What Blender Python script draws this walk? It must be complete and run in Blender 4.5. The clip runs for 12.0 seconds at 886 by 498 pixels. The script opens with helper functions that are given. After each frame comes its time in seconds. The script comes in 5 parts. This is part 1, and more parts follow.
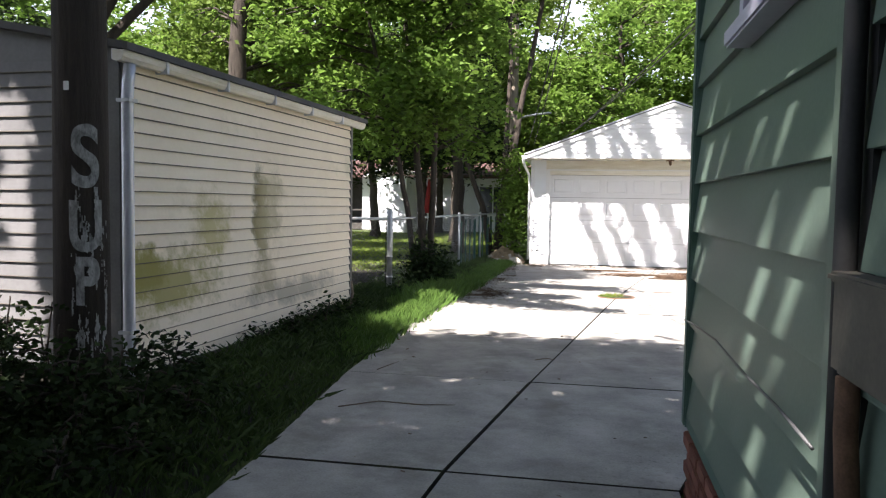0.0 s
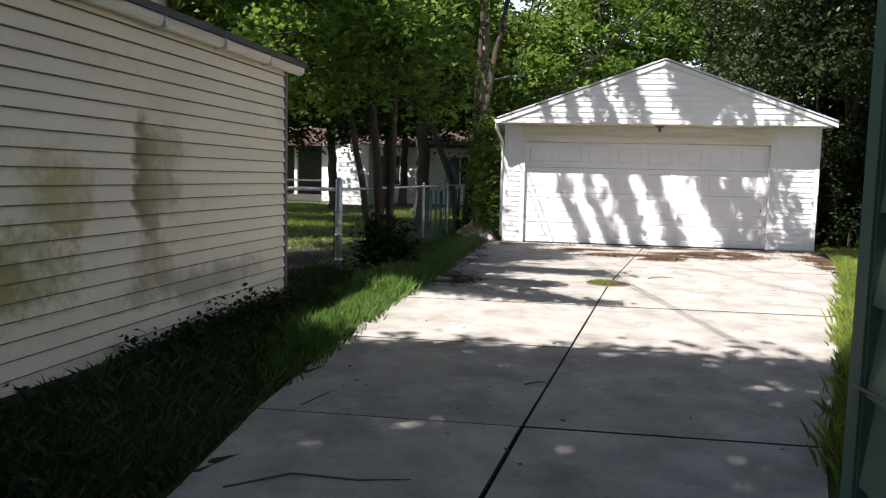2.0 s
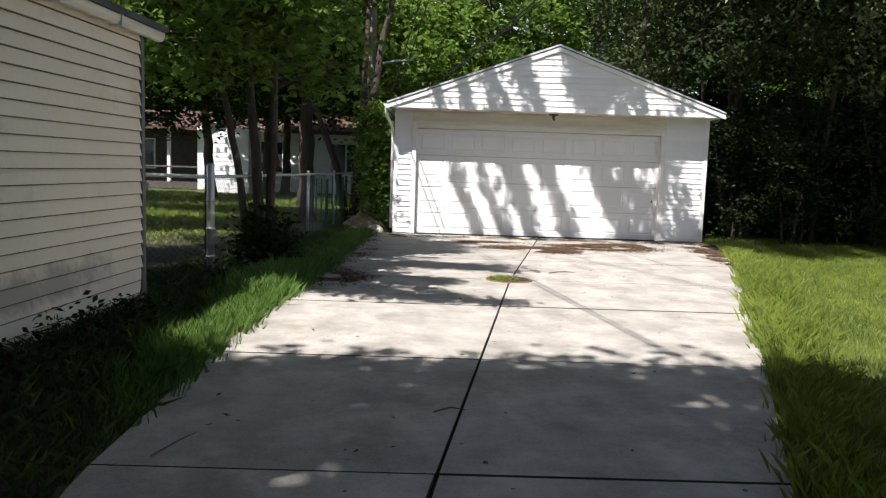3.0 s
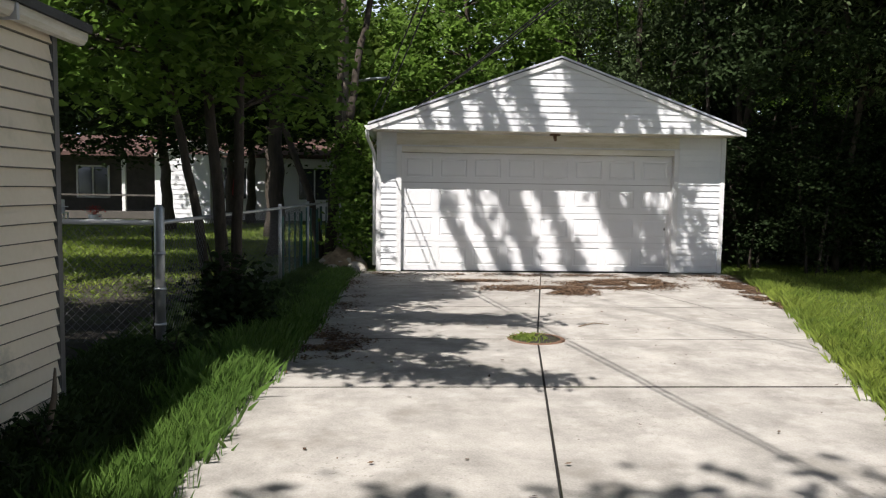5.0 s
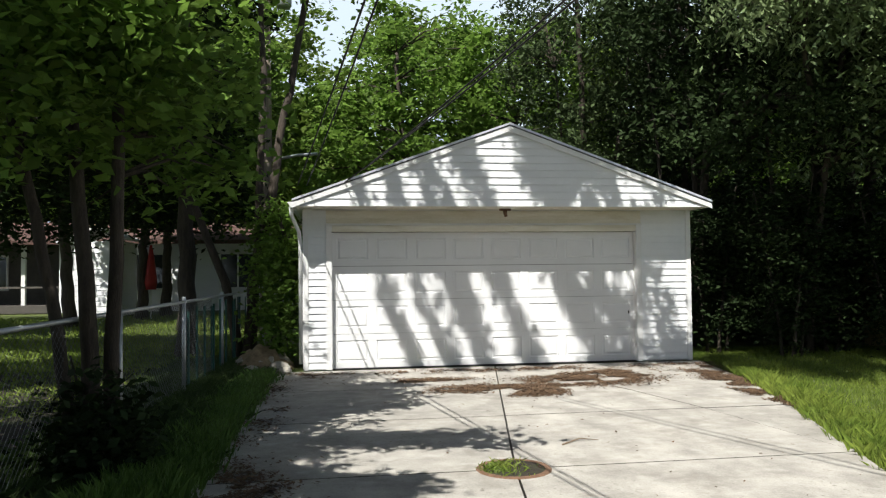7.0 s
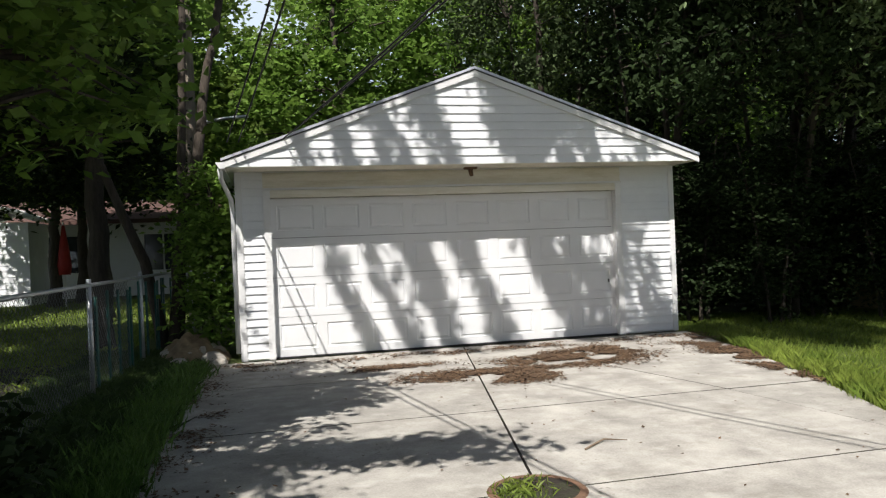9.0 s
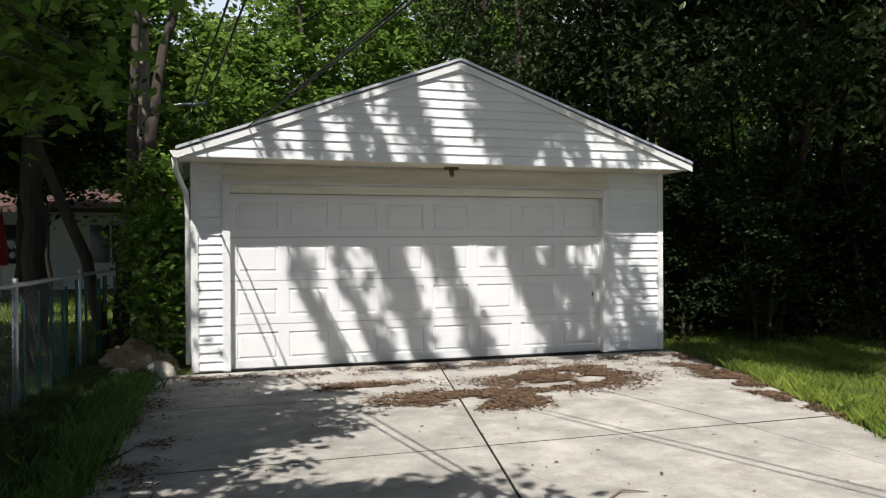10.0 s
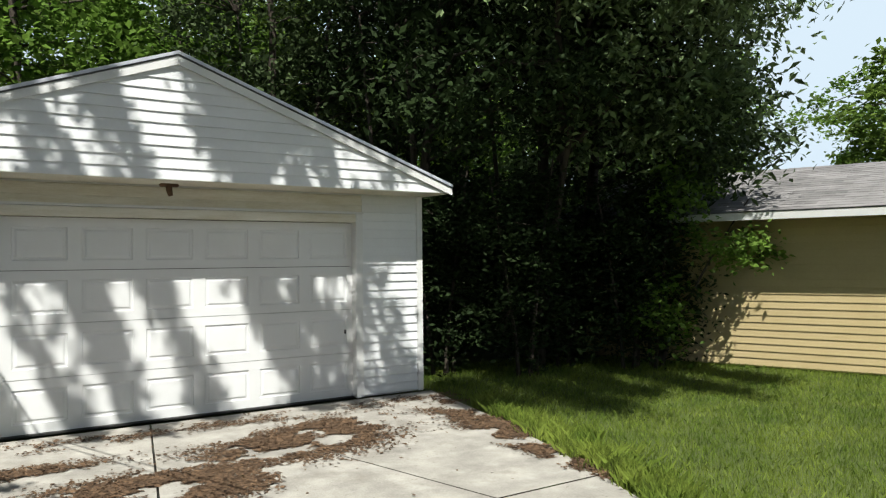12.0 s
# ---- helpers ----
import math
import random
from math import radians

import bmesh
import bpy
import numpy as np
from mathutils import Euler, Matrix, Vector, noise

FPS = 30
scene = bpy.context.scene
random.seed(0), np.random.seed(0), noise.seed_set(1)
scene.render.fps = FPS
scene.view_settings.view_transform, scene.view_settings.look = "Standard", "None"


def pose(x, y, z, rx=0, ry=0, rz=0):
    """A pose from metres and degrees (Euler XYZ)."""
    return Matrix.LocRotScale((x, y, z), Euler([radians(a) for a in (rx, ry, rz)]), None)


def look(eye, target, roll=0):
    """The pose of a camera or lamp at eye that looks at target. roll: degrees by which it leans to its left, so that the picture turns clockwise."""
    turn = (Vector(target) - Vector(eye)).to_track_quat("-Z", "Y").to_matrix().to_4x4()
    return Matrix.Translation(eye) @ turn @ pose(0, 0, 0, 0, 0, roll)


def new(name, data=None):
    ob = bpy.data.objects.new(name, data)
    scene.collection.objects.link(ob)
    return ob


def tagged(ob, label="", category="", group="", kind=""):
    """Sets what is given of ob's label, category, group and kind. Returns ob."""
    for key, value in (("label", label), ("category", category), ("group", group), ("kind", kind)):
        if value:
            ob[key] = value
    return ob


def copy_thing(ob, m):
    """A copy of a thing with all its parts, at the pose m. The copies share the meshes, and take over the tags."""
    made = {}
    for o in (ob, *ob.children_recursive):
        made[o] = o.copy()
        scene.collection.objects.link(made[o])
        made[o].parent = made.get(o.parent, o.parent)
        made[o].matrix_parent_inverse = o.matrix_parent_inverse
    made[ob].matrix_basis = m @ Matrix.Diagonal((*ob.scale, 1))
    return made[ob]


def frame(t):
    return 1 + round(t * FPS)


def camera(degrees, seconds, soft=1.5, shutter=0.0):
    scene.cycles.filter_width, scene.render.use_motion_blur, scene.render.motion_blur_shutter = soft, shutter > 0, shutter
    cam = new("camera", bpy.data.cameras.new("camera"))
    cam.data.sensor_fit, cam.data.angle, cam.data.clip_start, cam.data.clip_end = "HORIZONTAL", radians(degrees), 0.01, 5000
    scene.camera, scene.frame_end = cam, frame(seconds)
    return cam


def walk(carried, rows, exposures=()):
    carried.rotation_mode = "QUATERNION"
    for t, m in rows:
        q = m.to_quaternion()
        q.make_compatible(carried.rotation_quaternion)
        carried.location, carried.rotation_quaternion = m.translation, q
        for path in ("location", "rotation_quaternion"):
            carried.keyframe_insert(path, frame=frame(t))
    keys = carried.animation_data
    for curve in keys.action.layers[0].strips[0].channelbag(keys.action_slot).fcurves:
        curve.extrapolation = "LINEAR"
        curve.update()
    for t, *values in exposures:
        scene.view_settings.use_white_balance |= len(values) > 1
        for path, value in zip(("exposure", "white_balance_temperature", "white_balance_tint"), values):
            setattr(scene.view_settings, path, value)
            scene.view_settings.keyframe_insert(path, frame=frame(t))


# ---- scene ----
cam = camera(61.2, 12.0, 1.25)
PATH = [
    (0, (-2.345, -0.068, 1.362), (-2.718, 1.893, 1.241), 0.9),
    (0.5, (-2.46, 0.401, 1.332), (-2.825, 2.365, 1.231), 4.2),
    (1, (-2.514, 0.842, 1.322), (-2.925, 2.798, 1.253), 3.3),
    (1.5, (-2.56, 1.282, 1.313), (-3.171, 3.181, 1.176), 2.2),
    (2, (-2.625, 1.776, 1.31), (-2.906, 3.747, 1.117), 1.3),
    (2.5, (-2.673, 2.233, 1.29), (-2.806, 4.196, 0.934), 2.0),
    (3, (-2.776, 2.594, 1.294), (-2.752, 4.582, 1.08), 1.9),
    (3.5, (-2.985, 3.041, 1.312), (-2.882, 5.022, 1.06), 2.2),
    (5.5, (-3.223, 4.748, 1.452), (-3.078, 6.74, 1.335), -0.3),
    (6, (-3.27, 5.175, 1.443), (-2.887, 7.138, 1.398), 1.1),
    (6.5, (-3.215, 5.585, 1.468), (-2.883, 7.556, 1.532), -1.0),
    (7, (-3.185, 5.996, 1.463), (-2.891, 7.973, 1.521), -0.6),
    (9, (-3.273, 7.523, 1.371), (-2.81, 9.469, 1.361), -2.3),
    (9.5, (-3.282, 7.934, 1.396), (-2.949, 9.905, 1.319), 0.3),
    (10, (-3.324, 8.358, 1.439), (-2.747, 10.273, 1.429), -0.3),
    (10.5, (-3.24, 8.663, 1.458), (-2.741, 10.599, 1.49), -2.4),
    (11, (-3.079, 8.993, 1.488), (-2.496, 10.906, 1.472), -3.5),
    (11.5, (-2.783, 9.186, 1.585), (-1.829, 10.94, 1.698), -0.2),
    (12, (-2.412, 9.38, 1.596), (-1.309, 11.049, 1.628), -0.6),
]
walk(cam, [(t, look(eye, target, roll)) for t, eye, target, roll in PATH],
     [(0.0, 1.95, 6500, 18), (1.4, 1.65, 6500, 18), (2.4, 0.92, 6500, 16), (3.0, 0.95, 6500, 15), (3.5, 0.88, 6500, 15), (5.5, 0.60, 6500, 12), (6.5, 0.70, 6500, 8), (9.0, 0.58, 6500, 11), (10.5, 0.48, 6500, 11), (12.0, 0.55, 6500, 5)])

# ---------------------------------------------------------------- light
SUN_DIR = Vector((0.5, 1.0, -1.62)).normalized()
world = bpy.data.worlds.new("world")
scene.world = world
world.use_nodes = True
wn = world.node_tree.nodes
sky = wn.new("ShaderNodeTexSky")
sky.sky_type = "NISHITA"
sky.sun_disc = False
sky.sun_elevation = math.asin(-SUN_DIR.z)
sky.sun_rotation = math.atan2(-SUN_DIR.x, -SUN_DIR.y)
sky.dust_density = 1.5
sky.ozone_density = 0.6
wn["Background"].inputs["Strength"].default_value = 0.05
world.node_tree.links.new(sky.outputs["Color"], wn["Background"].inputs["Color"])
sun_data = bpy.data.lights.new("sun", "SUN")
sun_data.energy = 5.0
sun_data.angle = radians(0.53)
sun_data.color = (1.0, 0.965, 0.91)
sun = new("sun", sun_data)
sun.matrix_world = look((0, 0, 30), Vector((0, 0, 30)) + SUN_DIR)

# bright haze low in the sky, all the way round
hz = bpy.data.materials.new("horizon_haze")
hz.use_nodes = True
hn = hz.node_tree.nodes
hn.remove(hn["Principled BSDF"])
em = hn.new("ShaderNodeEmission")
em.inputs["Color"].default_value = (0.74, 0.86, 1.0, 1)
em.inputs["Strength"].default_value = 0.68
hz.node_tree.links.new(em.outputs["Emission"], hn["Material Output"].inputs["Surface"])
ring_v, ring_f = [], []
for i in range(64):
    a = 2 * math.pi * i / 64
    for z, r in ((-4, 700), (120, 700), (290, 640)):
        ring_v.append((r * math.cos(a), r * math.sin(a), z))
for i in range(64):
    j = (i + 1) % 64
    for k in (0, 1):
        ring_f.append((i * 3 + k, i * 3 + k + 1, j * 3 + k + 1, j * 3 + k))
ring_me = bpy.data.meshes.new("backdrop")
ring_me.from_pydata(ring_v, [], ring_f)
ring_me.materials.append(hz)
tagged(new("backdrop", ring_me), "bright white summer haze above the horizon", "sky", kind="structure")

# ---------------------------------------------------------------- materials


def mat(name, c1, c2, rough=0.7, scale=3.0, fine=60.0, bump=0.15, dist=0.01, metal=0.0, spec=0.4,
        per_object=0.0, stain=None, stain_scale=1.2, stain_at=0.55, translucent=0.0, island=0.0, stretch=(1, 1, 1)):
    """Two-scale procedural surface: broad mottling, fine grain, optional stains and piece-by-piece variation."""
    m = bpy.data.materials.new(name)
    m.use_nodes = True
    nt = m.node_tree
    n, l = nt.nodes, nt.links
    bsdf = n["Principled BSDF"]
    co = n.new("ShaderNodeNewGeometry")
    mp = n.new("ShaderNodeMapping")
    mp.inputs["Scale"].default_value = stretch
    l.new(co.outputs["Position"], mp.inputs["Vector"])
    broad = n.new("ShaderNodeTexNoise")
    broad.inputs["Scale"].default_value = scale
    broad.inputs["Detail"].default_value = 6
    broad.inputs["Roughness"].default_value = 0.65
    l.new(mp.outputs["Vector"], broad.inputs["Vector"])
    grain = n.new("ShaderNodeTexNoise")
    grain.inputs["Scale"].default_value = fine
    grain.inputs["Detail"].default_value = 3
    l.new(mp.outputs["Vector"], grain.inputs["Vector"])
    add = n.new("ShaderNodeMath")
    add.operation = "MULTIPLY_ADD"
    add.inputs[1].default_value = 0.35
    l.new(grain.outputs["Fac"], add.inputs[0])
    l.new(broad.outputs["Fac"], add.inputs[2])
    ramp = n.new("ShaderNodeValToRGB")
    ramp.color_ramp.elements[0].position, ramp.color_ramp.elements[1].position = 0.42, 0.92
    ramp.color_ramp.elements[0].color = (*c1, 1)
    ramp.color_ramp.elements[1].color = (*c2, 1)
    l.new(add.outputs[0], ramp.inputs["Fac"])
    colour = ramp.outputs["Color"]
    if stain:
        sn = n.new("ShaderNodeTexNoise")
        sn.inputs["Scale"].default_value = stain_scale
        sn.inputs["Detail"].default_value = 8
        sn.inputs["Roughness"].default_value = 0.7
        l.new(mp.outputs["Vector"], sn.inputs["Vector"])
        sr = n.new("ShaderNodeValToRGB")
        sr.color_ramp.elements[0].position, sr.color_ramp.elements[1].position = stain_at, stain_at + 0.22
        l.new(sn.outputs["Fac"], sr.inputs["Fac"])
        mx = n.new("ShaderNodeMix")
        mx.data_type = "RGBA"
        l.new(sr.outputs["Color"], mx.inputs["Factor"])
        l.new(colour, mx.inputs["A"])
        mx.inputs["B"].default_value = (*stain, 1)
        colour = mx.outputs["Result"]
    if per_object or island:
        if island:
            rnd = co.outputs["Random Per Island"]
        else:
            rnd = n.new("ShaderNodeObjectInfo").outputs["Random"]
        k = per_object or island
        mr = n.new("ShaderNodeMapRange")
        mr.inputs["To Min"].default_value, mr.inputs["To Max"].default_value = 1 - k, 1 + k
        l.new(rnd, mr.inputs["Value"])
        hs = n.new("ShaderNodeHueSaturation")
        l.new(mr.outputs["Result"], hs.inputs["Value"])
        l.new(colour, hs.inputs["Color"])
        colour = hs.outputs["Color"]
    l.new(colour, bsdf.inputs["Base Color"])
    bsdf.inputs["Metallic"].default_value = metal
    bsdf.inputs["Specular IOR Level"].default_value = spec
    rr = n.new("ShaderNodeMapRange")
    rr.inputs["To Min"].default_value, rr.inputs["To Max"].default_value = max(rough - 0.12, 0.02), min(rough + 0.12, 1)
    l.new(broad.outputs["Fac"], rr.inputs["Value"])
    l.new(rr.outputs["Result"], bsdf.inputs["Roughness"])
    if bump:
        bp = n.new("ShaderNodeBump")
        bp.inputs["Strength"].default_value = bump
        bp.inputs["Distance"].default_value = dist
        l.new(add.outputs[0], bp.inputs["Height"])
        l.new(bp.outputs["Normal"], bsdf.inputs["Normal"])
    if translucent:
        tr = n.new("ShaderNodeBsdfTranslucent")
        l.new(colour, tr.inputs["Color"])
        ms = n.new("ShaderNodeMixShader")
        ms.inputs["Fac"].default_value = translucent
        l.new(bsdf.outputs["BSDF"], ms.inputs[1])
        l.new(tr.outputs["BSDF"], ms.inputs[2])
        l.new(ms.outputs["Shader"], n["Material Output"].inputs["Surface"])
    return m


M_CONCRETE = mat("concrete", (0.20, 0.188, 0.168), (0.46, 0.437, 0.393), 0.9, 2.3, 75, 0.6, 0.008, per_object=0.06,
                 stain=(0.20, 0.182, 0.155), stain_scale=1.7, stain_at=0.53)
M_WHITE_SIDING = mat("white_vinyl", (0.66, 0.67, 0.685), (0.74, 0.75, 0.765), 0.5, 1.5, 40, 0.05, 0.003, per_object=0.02)
M_WHITE_PAINT = mat("white_paint", (0.62, 0.62, 0.615), (0.73, 0.73, 0.725), 0.5, 2.5, 50, 0.08, 0.003)
M_DOOR = mat("door_paint", (0.66, 0.66, 0.665), (0.73, 0.735, 0.745), 0.45, 1.6, 120, 0.05, 0.002, per_object=0.015)
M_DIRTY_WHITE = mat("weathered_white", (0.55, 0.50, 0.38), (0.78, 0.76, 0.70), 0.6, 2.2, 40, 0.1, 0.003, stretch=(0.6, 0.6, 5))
M_CREAM = mat("cream_vinyl", (0.75, 0.65, 0.50), (0.86, 0.765, 0.62), 0.55, 0.9, 30, 0.06, 0.003, per_object=0.03,
              stain=(0.55, 0.50, 0.36), stain_scale=1.6, stain_at=0.56)
# grey darkened to include the shade on the shed's front
M_GREY_SIDING = mat("shaded_grey_vinyl", (0.10, 0.098, 0.096), (0.16, 0.157, 0.153), 0.6, 1.0, 30, 0.06, 0.003, per_object=0.04)
M_GREEN = mat("green_siding", (0.10, 0.148, 0.115), (0.155, 0.212, 0.168), 0.45, 1.2, 70, 0.08, 0.003, per_object=0.05,
              stain=(0.13, 0.165, 0.135), stain_scale=2.2, stain_at=0.6)
M_GREEN_TRIM = mat("green_trim", (0.06, 0.115, 0.09), (0.10, 0.175, 0.14), 0.5, 3, 60, 0.1, 0.003)
M_TAN = mat("tan_siding", (0.42, 0.33, 0.17), (0.50, 0.40, 0.22), 0.55, 1.0, 30, 0.05, 0.003, per_object=0.03)
M_SHINGLE = mat("grey_shingle", (0.13, 0.125, 0.125), (0.26, 0.25, 0.25), 0.95, 2.0, 120, 0.6, 0.01, per_object=0.22)
M_DARK_SHINGLE = mat("dark_shingle", (0.05, 0.05, 0.055), (0.11, 0.11, 0.11), 0.95, 2.5, 120, 0.6, 0.01)
M_RED_ROOF = mat("red_shingle", (0.05, 0.03, 0.026), (0.10, 0.055, 0.045), 0.95, 2.0, 60, 0.5, 0.01, per_object=0.1)
M_DARK_TRIM = mat("dark_trim", (0.07, 0.07, 0.068), (0.14, 0.14, 0.135), 0.6, 3, 50, 0.1, 0.003)
M_PORCH = mat("porch_shade_brown", (0.05, 0.045, 0.04), (0.10, 0.09, 0.08), 0.8, 3, 40, 0.2, 0.004)
M_METAL = mat("galvanised", (0.36, 0.37, 0.38), (0.52, 0.53, 0.54), 0.45, 8, 120, 0.05, 0.002, metal=0.7)
M_DOWNSPOUT = mat("downspout_aluminium", (0.50, 0.51, 0.57), (0.66, 0.67, 0.72), 0.35, 4, 80, 0.05, 0.002, metal=0.35)
M_RUST = mat("rust", (0.08, 0.045, 0.028), (0.20, 0.115, 0.07), 0.9, 20, 200, 0.5, 0.003)
M_BLACK = mat("black_rubber", (0.012, 0.012, 0.013), (0.03, 0.03, 0.03), 0.6, 8, 100, 0.1, 0.002)
M_DARK = mat("dark_interior", (0.015, 0.015, 0.016), (0.03, 0.03, 0.03), 0.8, 4, 40, 0.1, 0.002)
M_GLASS_DARK = mat("window_glass", (0.02, 0.025, 0.03), (0.03, 0.035, 0.04), 0.06, 2, 20, 0.0, 0.0, spec=0.8)
M_BRICK = mat("brick", (0.15, 0.055, 0.04), (0.27, 0.11, 0.075), 0.9, 12, 120, 0.5, 0.004, per_object=0.2)
M_MORTAR = mat("mortar", (0.14, 0.125, 0.11), (0.24, 0.22, 0.20), 0.95, 12, 150, 0.5, 0.004)
M_MESH = mat("dull_wire", (0.10, 0.10, 0.10), (0.19, 0.19, 0.19), 0.5, 8, 90, 0.05, 0.001, metal=0.6)
M_POLE = mat("pole_wood", (0.018, 0.014, 0.012), (0.055, 0.044, 0.036), 0.95, 5, 60, 0.9, 0.01, stretch=(6, 6, 0.5))
M_POLE_GREY = mat("weathered_pole", (0.16, 0.13, 0.10), (0.30, 0.25, 0.20), 0.95, 4, 50, 0.8, 0.01, stretch=(6, 6, 0.5))
M_BARK = mat("bark", (0.026, 0.021, 0.016), (0.082, 0.065, 0.05), 0.95, 7, 50, 1.0, 0.02, stretch=(3, 3, 0.7))
M_SPRAY = mat("spray_paint", (0.06, 0.058, 0.056), (0.42, 0.42, 0.41), 0.8, 14, 70, 0.3, 0.004, stretch=(2, 2, 0.8))
M_LEAF = mat("maple_leaf", (0.072, 0.12, 0.020), (0.140, 0.205, 0.038), 0.65, 1.2, 30, 0.0, 0.0, spec=0.18, island=0.45, translucent=0.42)
M_LEAF_LIGHT = mat("light_leaf", (0.088, 0.168, 0.026), (0.18, 0.285, 0.052), 0.6, 1.0, 30, 0.0, 0.0, spec=0.2, island=0.45, translucent=0.5)
# leaf colours lowered to hold the shade inside the thicket and undergrowth
M_LEAF_DARK = mat("shaded_dark_leaf", (0.013, 0.025, 0.009), (0.032, 0.051, 0.017), 0.7, 1.0, 30, 0.0, 0.0, spec=0.10, island=0.4, translucent=0.2)
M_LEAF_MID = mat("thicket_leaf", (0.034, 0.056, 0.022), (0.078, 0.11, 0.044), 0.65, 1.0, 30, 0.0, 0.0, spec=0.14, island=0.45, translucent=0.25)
# dark colour for lap undersides, painting the shadow line below each board
M_LAP = mat("lap_shadow", (0.10, 0.09, 0.075), (0.20, 0.18, 0.15), 0.9, 6, 60, 0.1, 0.002)
M_LEAF_GREY = mat("willow_leaf", (0.09, 0.14, 0.058), (0.20, 0.26, 0.115), 0.6, 1.0, 30, 0.0, 0.0, spec=0.2, island=0.4, translucent=0.3)
M_GRASS = mat("grass_blade", (0.07, 0.135, 0.016), (0.26, 0.32, 0.055), 0.6, 1.4, 9, 0.0, 0.0, island=0.35, translucent=0.35)
M_GRASS_TALL = mat("tall_grass_blade", (0.055, 0.125, 0.022), (0.135, 0.23, 0.048), 0.5, 1.2, 12, 0.0, 0.0, island=0.3, translucent=0.35)
# darker copy of the grass colour, with the strip's shade put in
M_GRASS_DIM = mat("shaded_grass_blade", (0.026, 0.05, 0.011), (0.07, 0.115, 0.028), 0.65, 1.2, 12, 0.0, 0.0, island=0.3, translucent=0.25)
M_GROUND = mat("lawn_soil", (0.045, 0.065, 0.014), (0.10, 0.13, 0.03), 0.95, 0.7, 25, 0.6, 0.02, stain=(0.085, 0.065, 0.035), stain_scale=0.9, stain_at=0.57)
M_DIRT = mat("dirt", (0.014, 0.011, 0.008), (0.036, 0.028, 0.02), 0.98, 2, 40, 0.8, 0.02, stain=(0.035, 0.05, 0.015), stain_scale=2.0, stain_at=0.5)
M_LITTER = mat("leaf_litter", (0.055, 0.032, 0.018), (0.15, 0.092, 0.052), 0.95, 6, 60, 0.3, 0.004, island=0.45)
M_EARTH = mat("dry_earth", (0.12, 0.085, 0.05), (0.30, 0.23, 0.145), 0.95, 5, 45, 0.9, 0.02, stain=(0.07, 0.05, 0.03), stain_scale=7, stain_at=0.52)
M_TWIG = mat("twig", (0.10, 0.07, 0.05), (0.22, 0.17, 0.12), 0.9, 10, 80, 0.5, 0.003)
M_STONE = mat("stone", (0.22, 0.20, 0.17), (0.42, 0.39, 0.34), 0.9, 6, 70, 0.6, 0.01, per_object=0.15)
M_TEAL = mat("teal_mesh", (0.007, 0.045, 0.038), (0.014, 0.085, 0.072), 0.5, 4, 60, 0.1, 0.002)
M_RED = mat("red_fabric", (0.22, 0.012, 0.012), (0.32, 0.02, 0.016), 0.7, 6, 60, 0.1, 0.003)
M_GREYWOOD = mat("grey_fence_wood", (0.14, 0.132, 0.12), (0.26, 0.25, 0.23), 0.9, 5, 60, 0.4, 0.005, per_object=0.15)
M_BOX = mat("meter_box_paint", (0.075, 0.066, 0.054), (0.14, 0.125, 0.10), 0.75, 6, 80, 0.3, 0.004, stain=(0.12, 0.09, 0.07), stain_scale=4, stain_at=0.6)
M_LAVENDER = mat("window_trim_paint", (0.50, 0.48, 0.58), (0.62, 0.60, 0.70), 0.5, 4, 60, 0.1, 0.003)



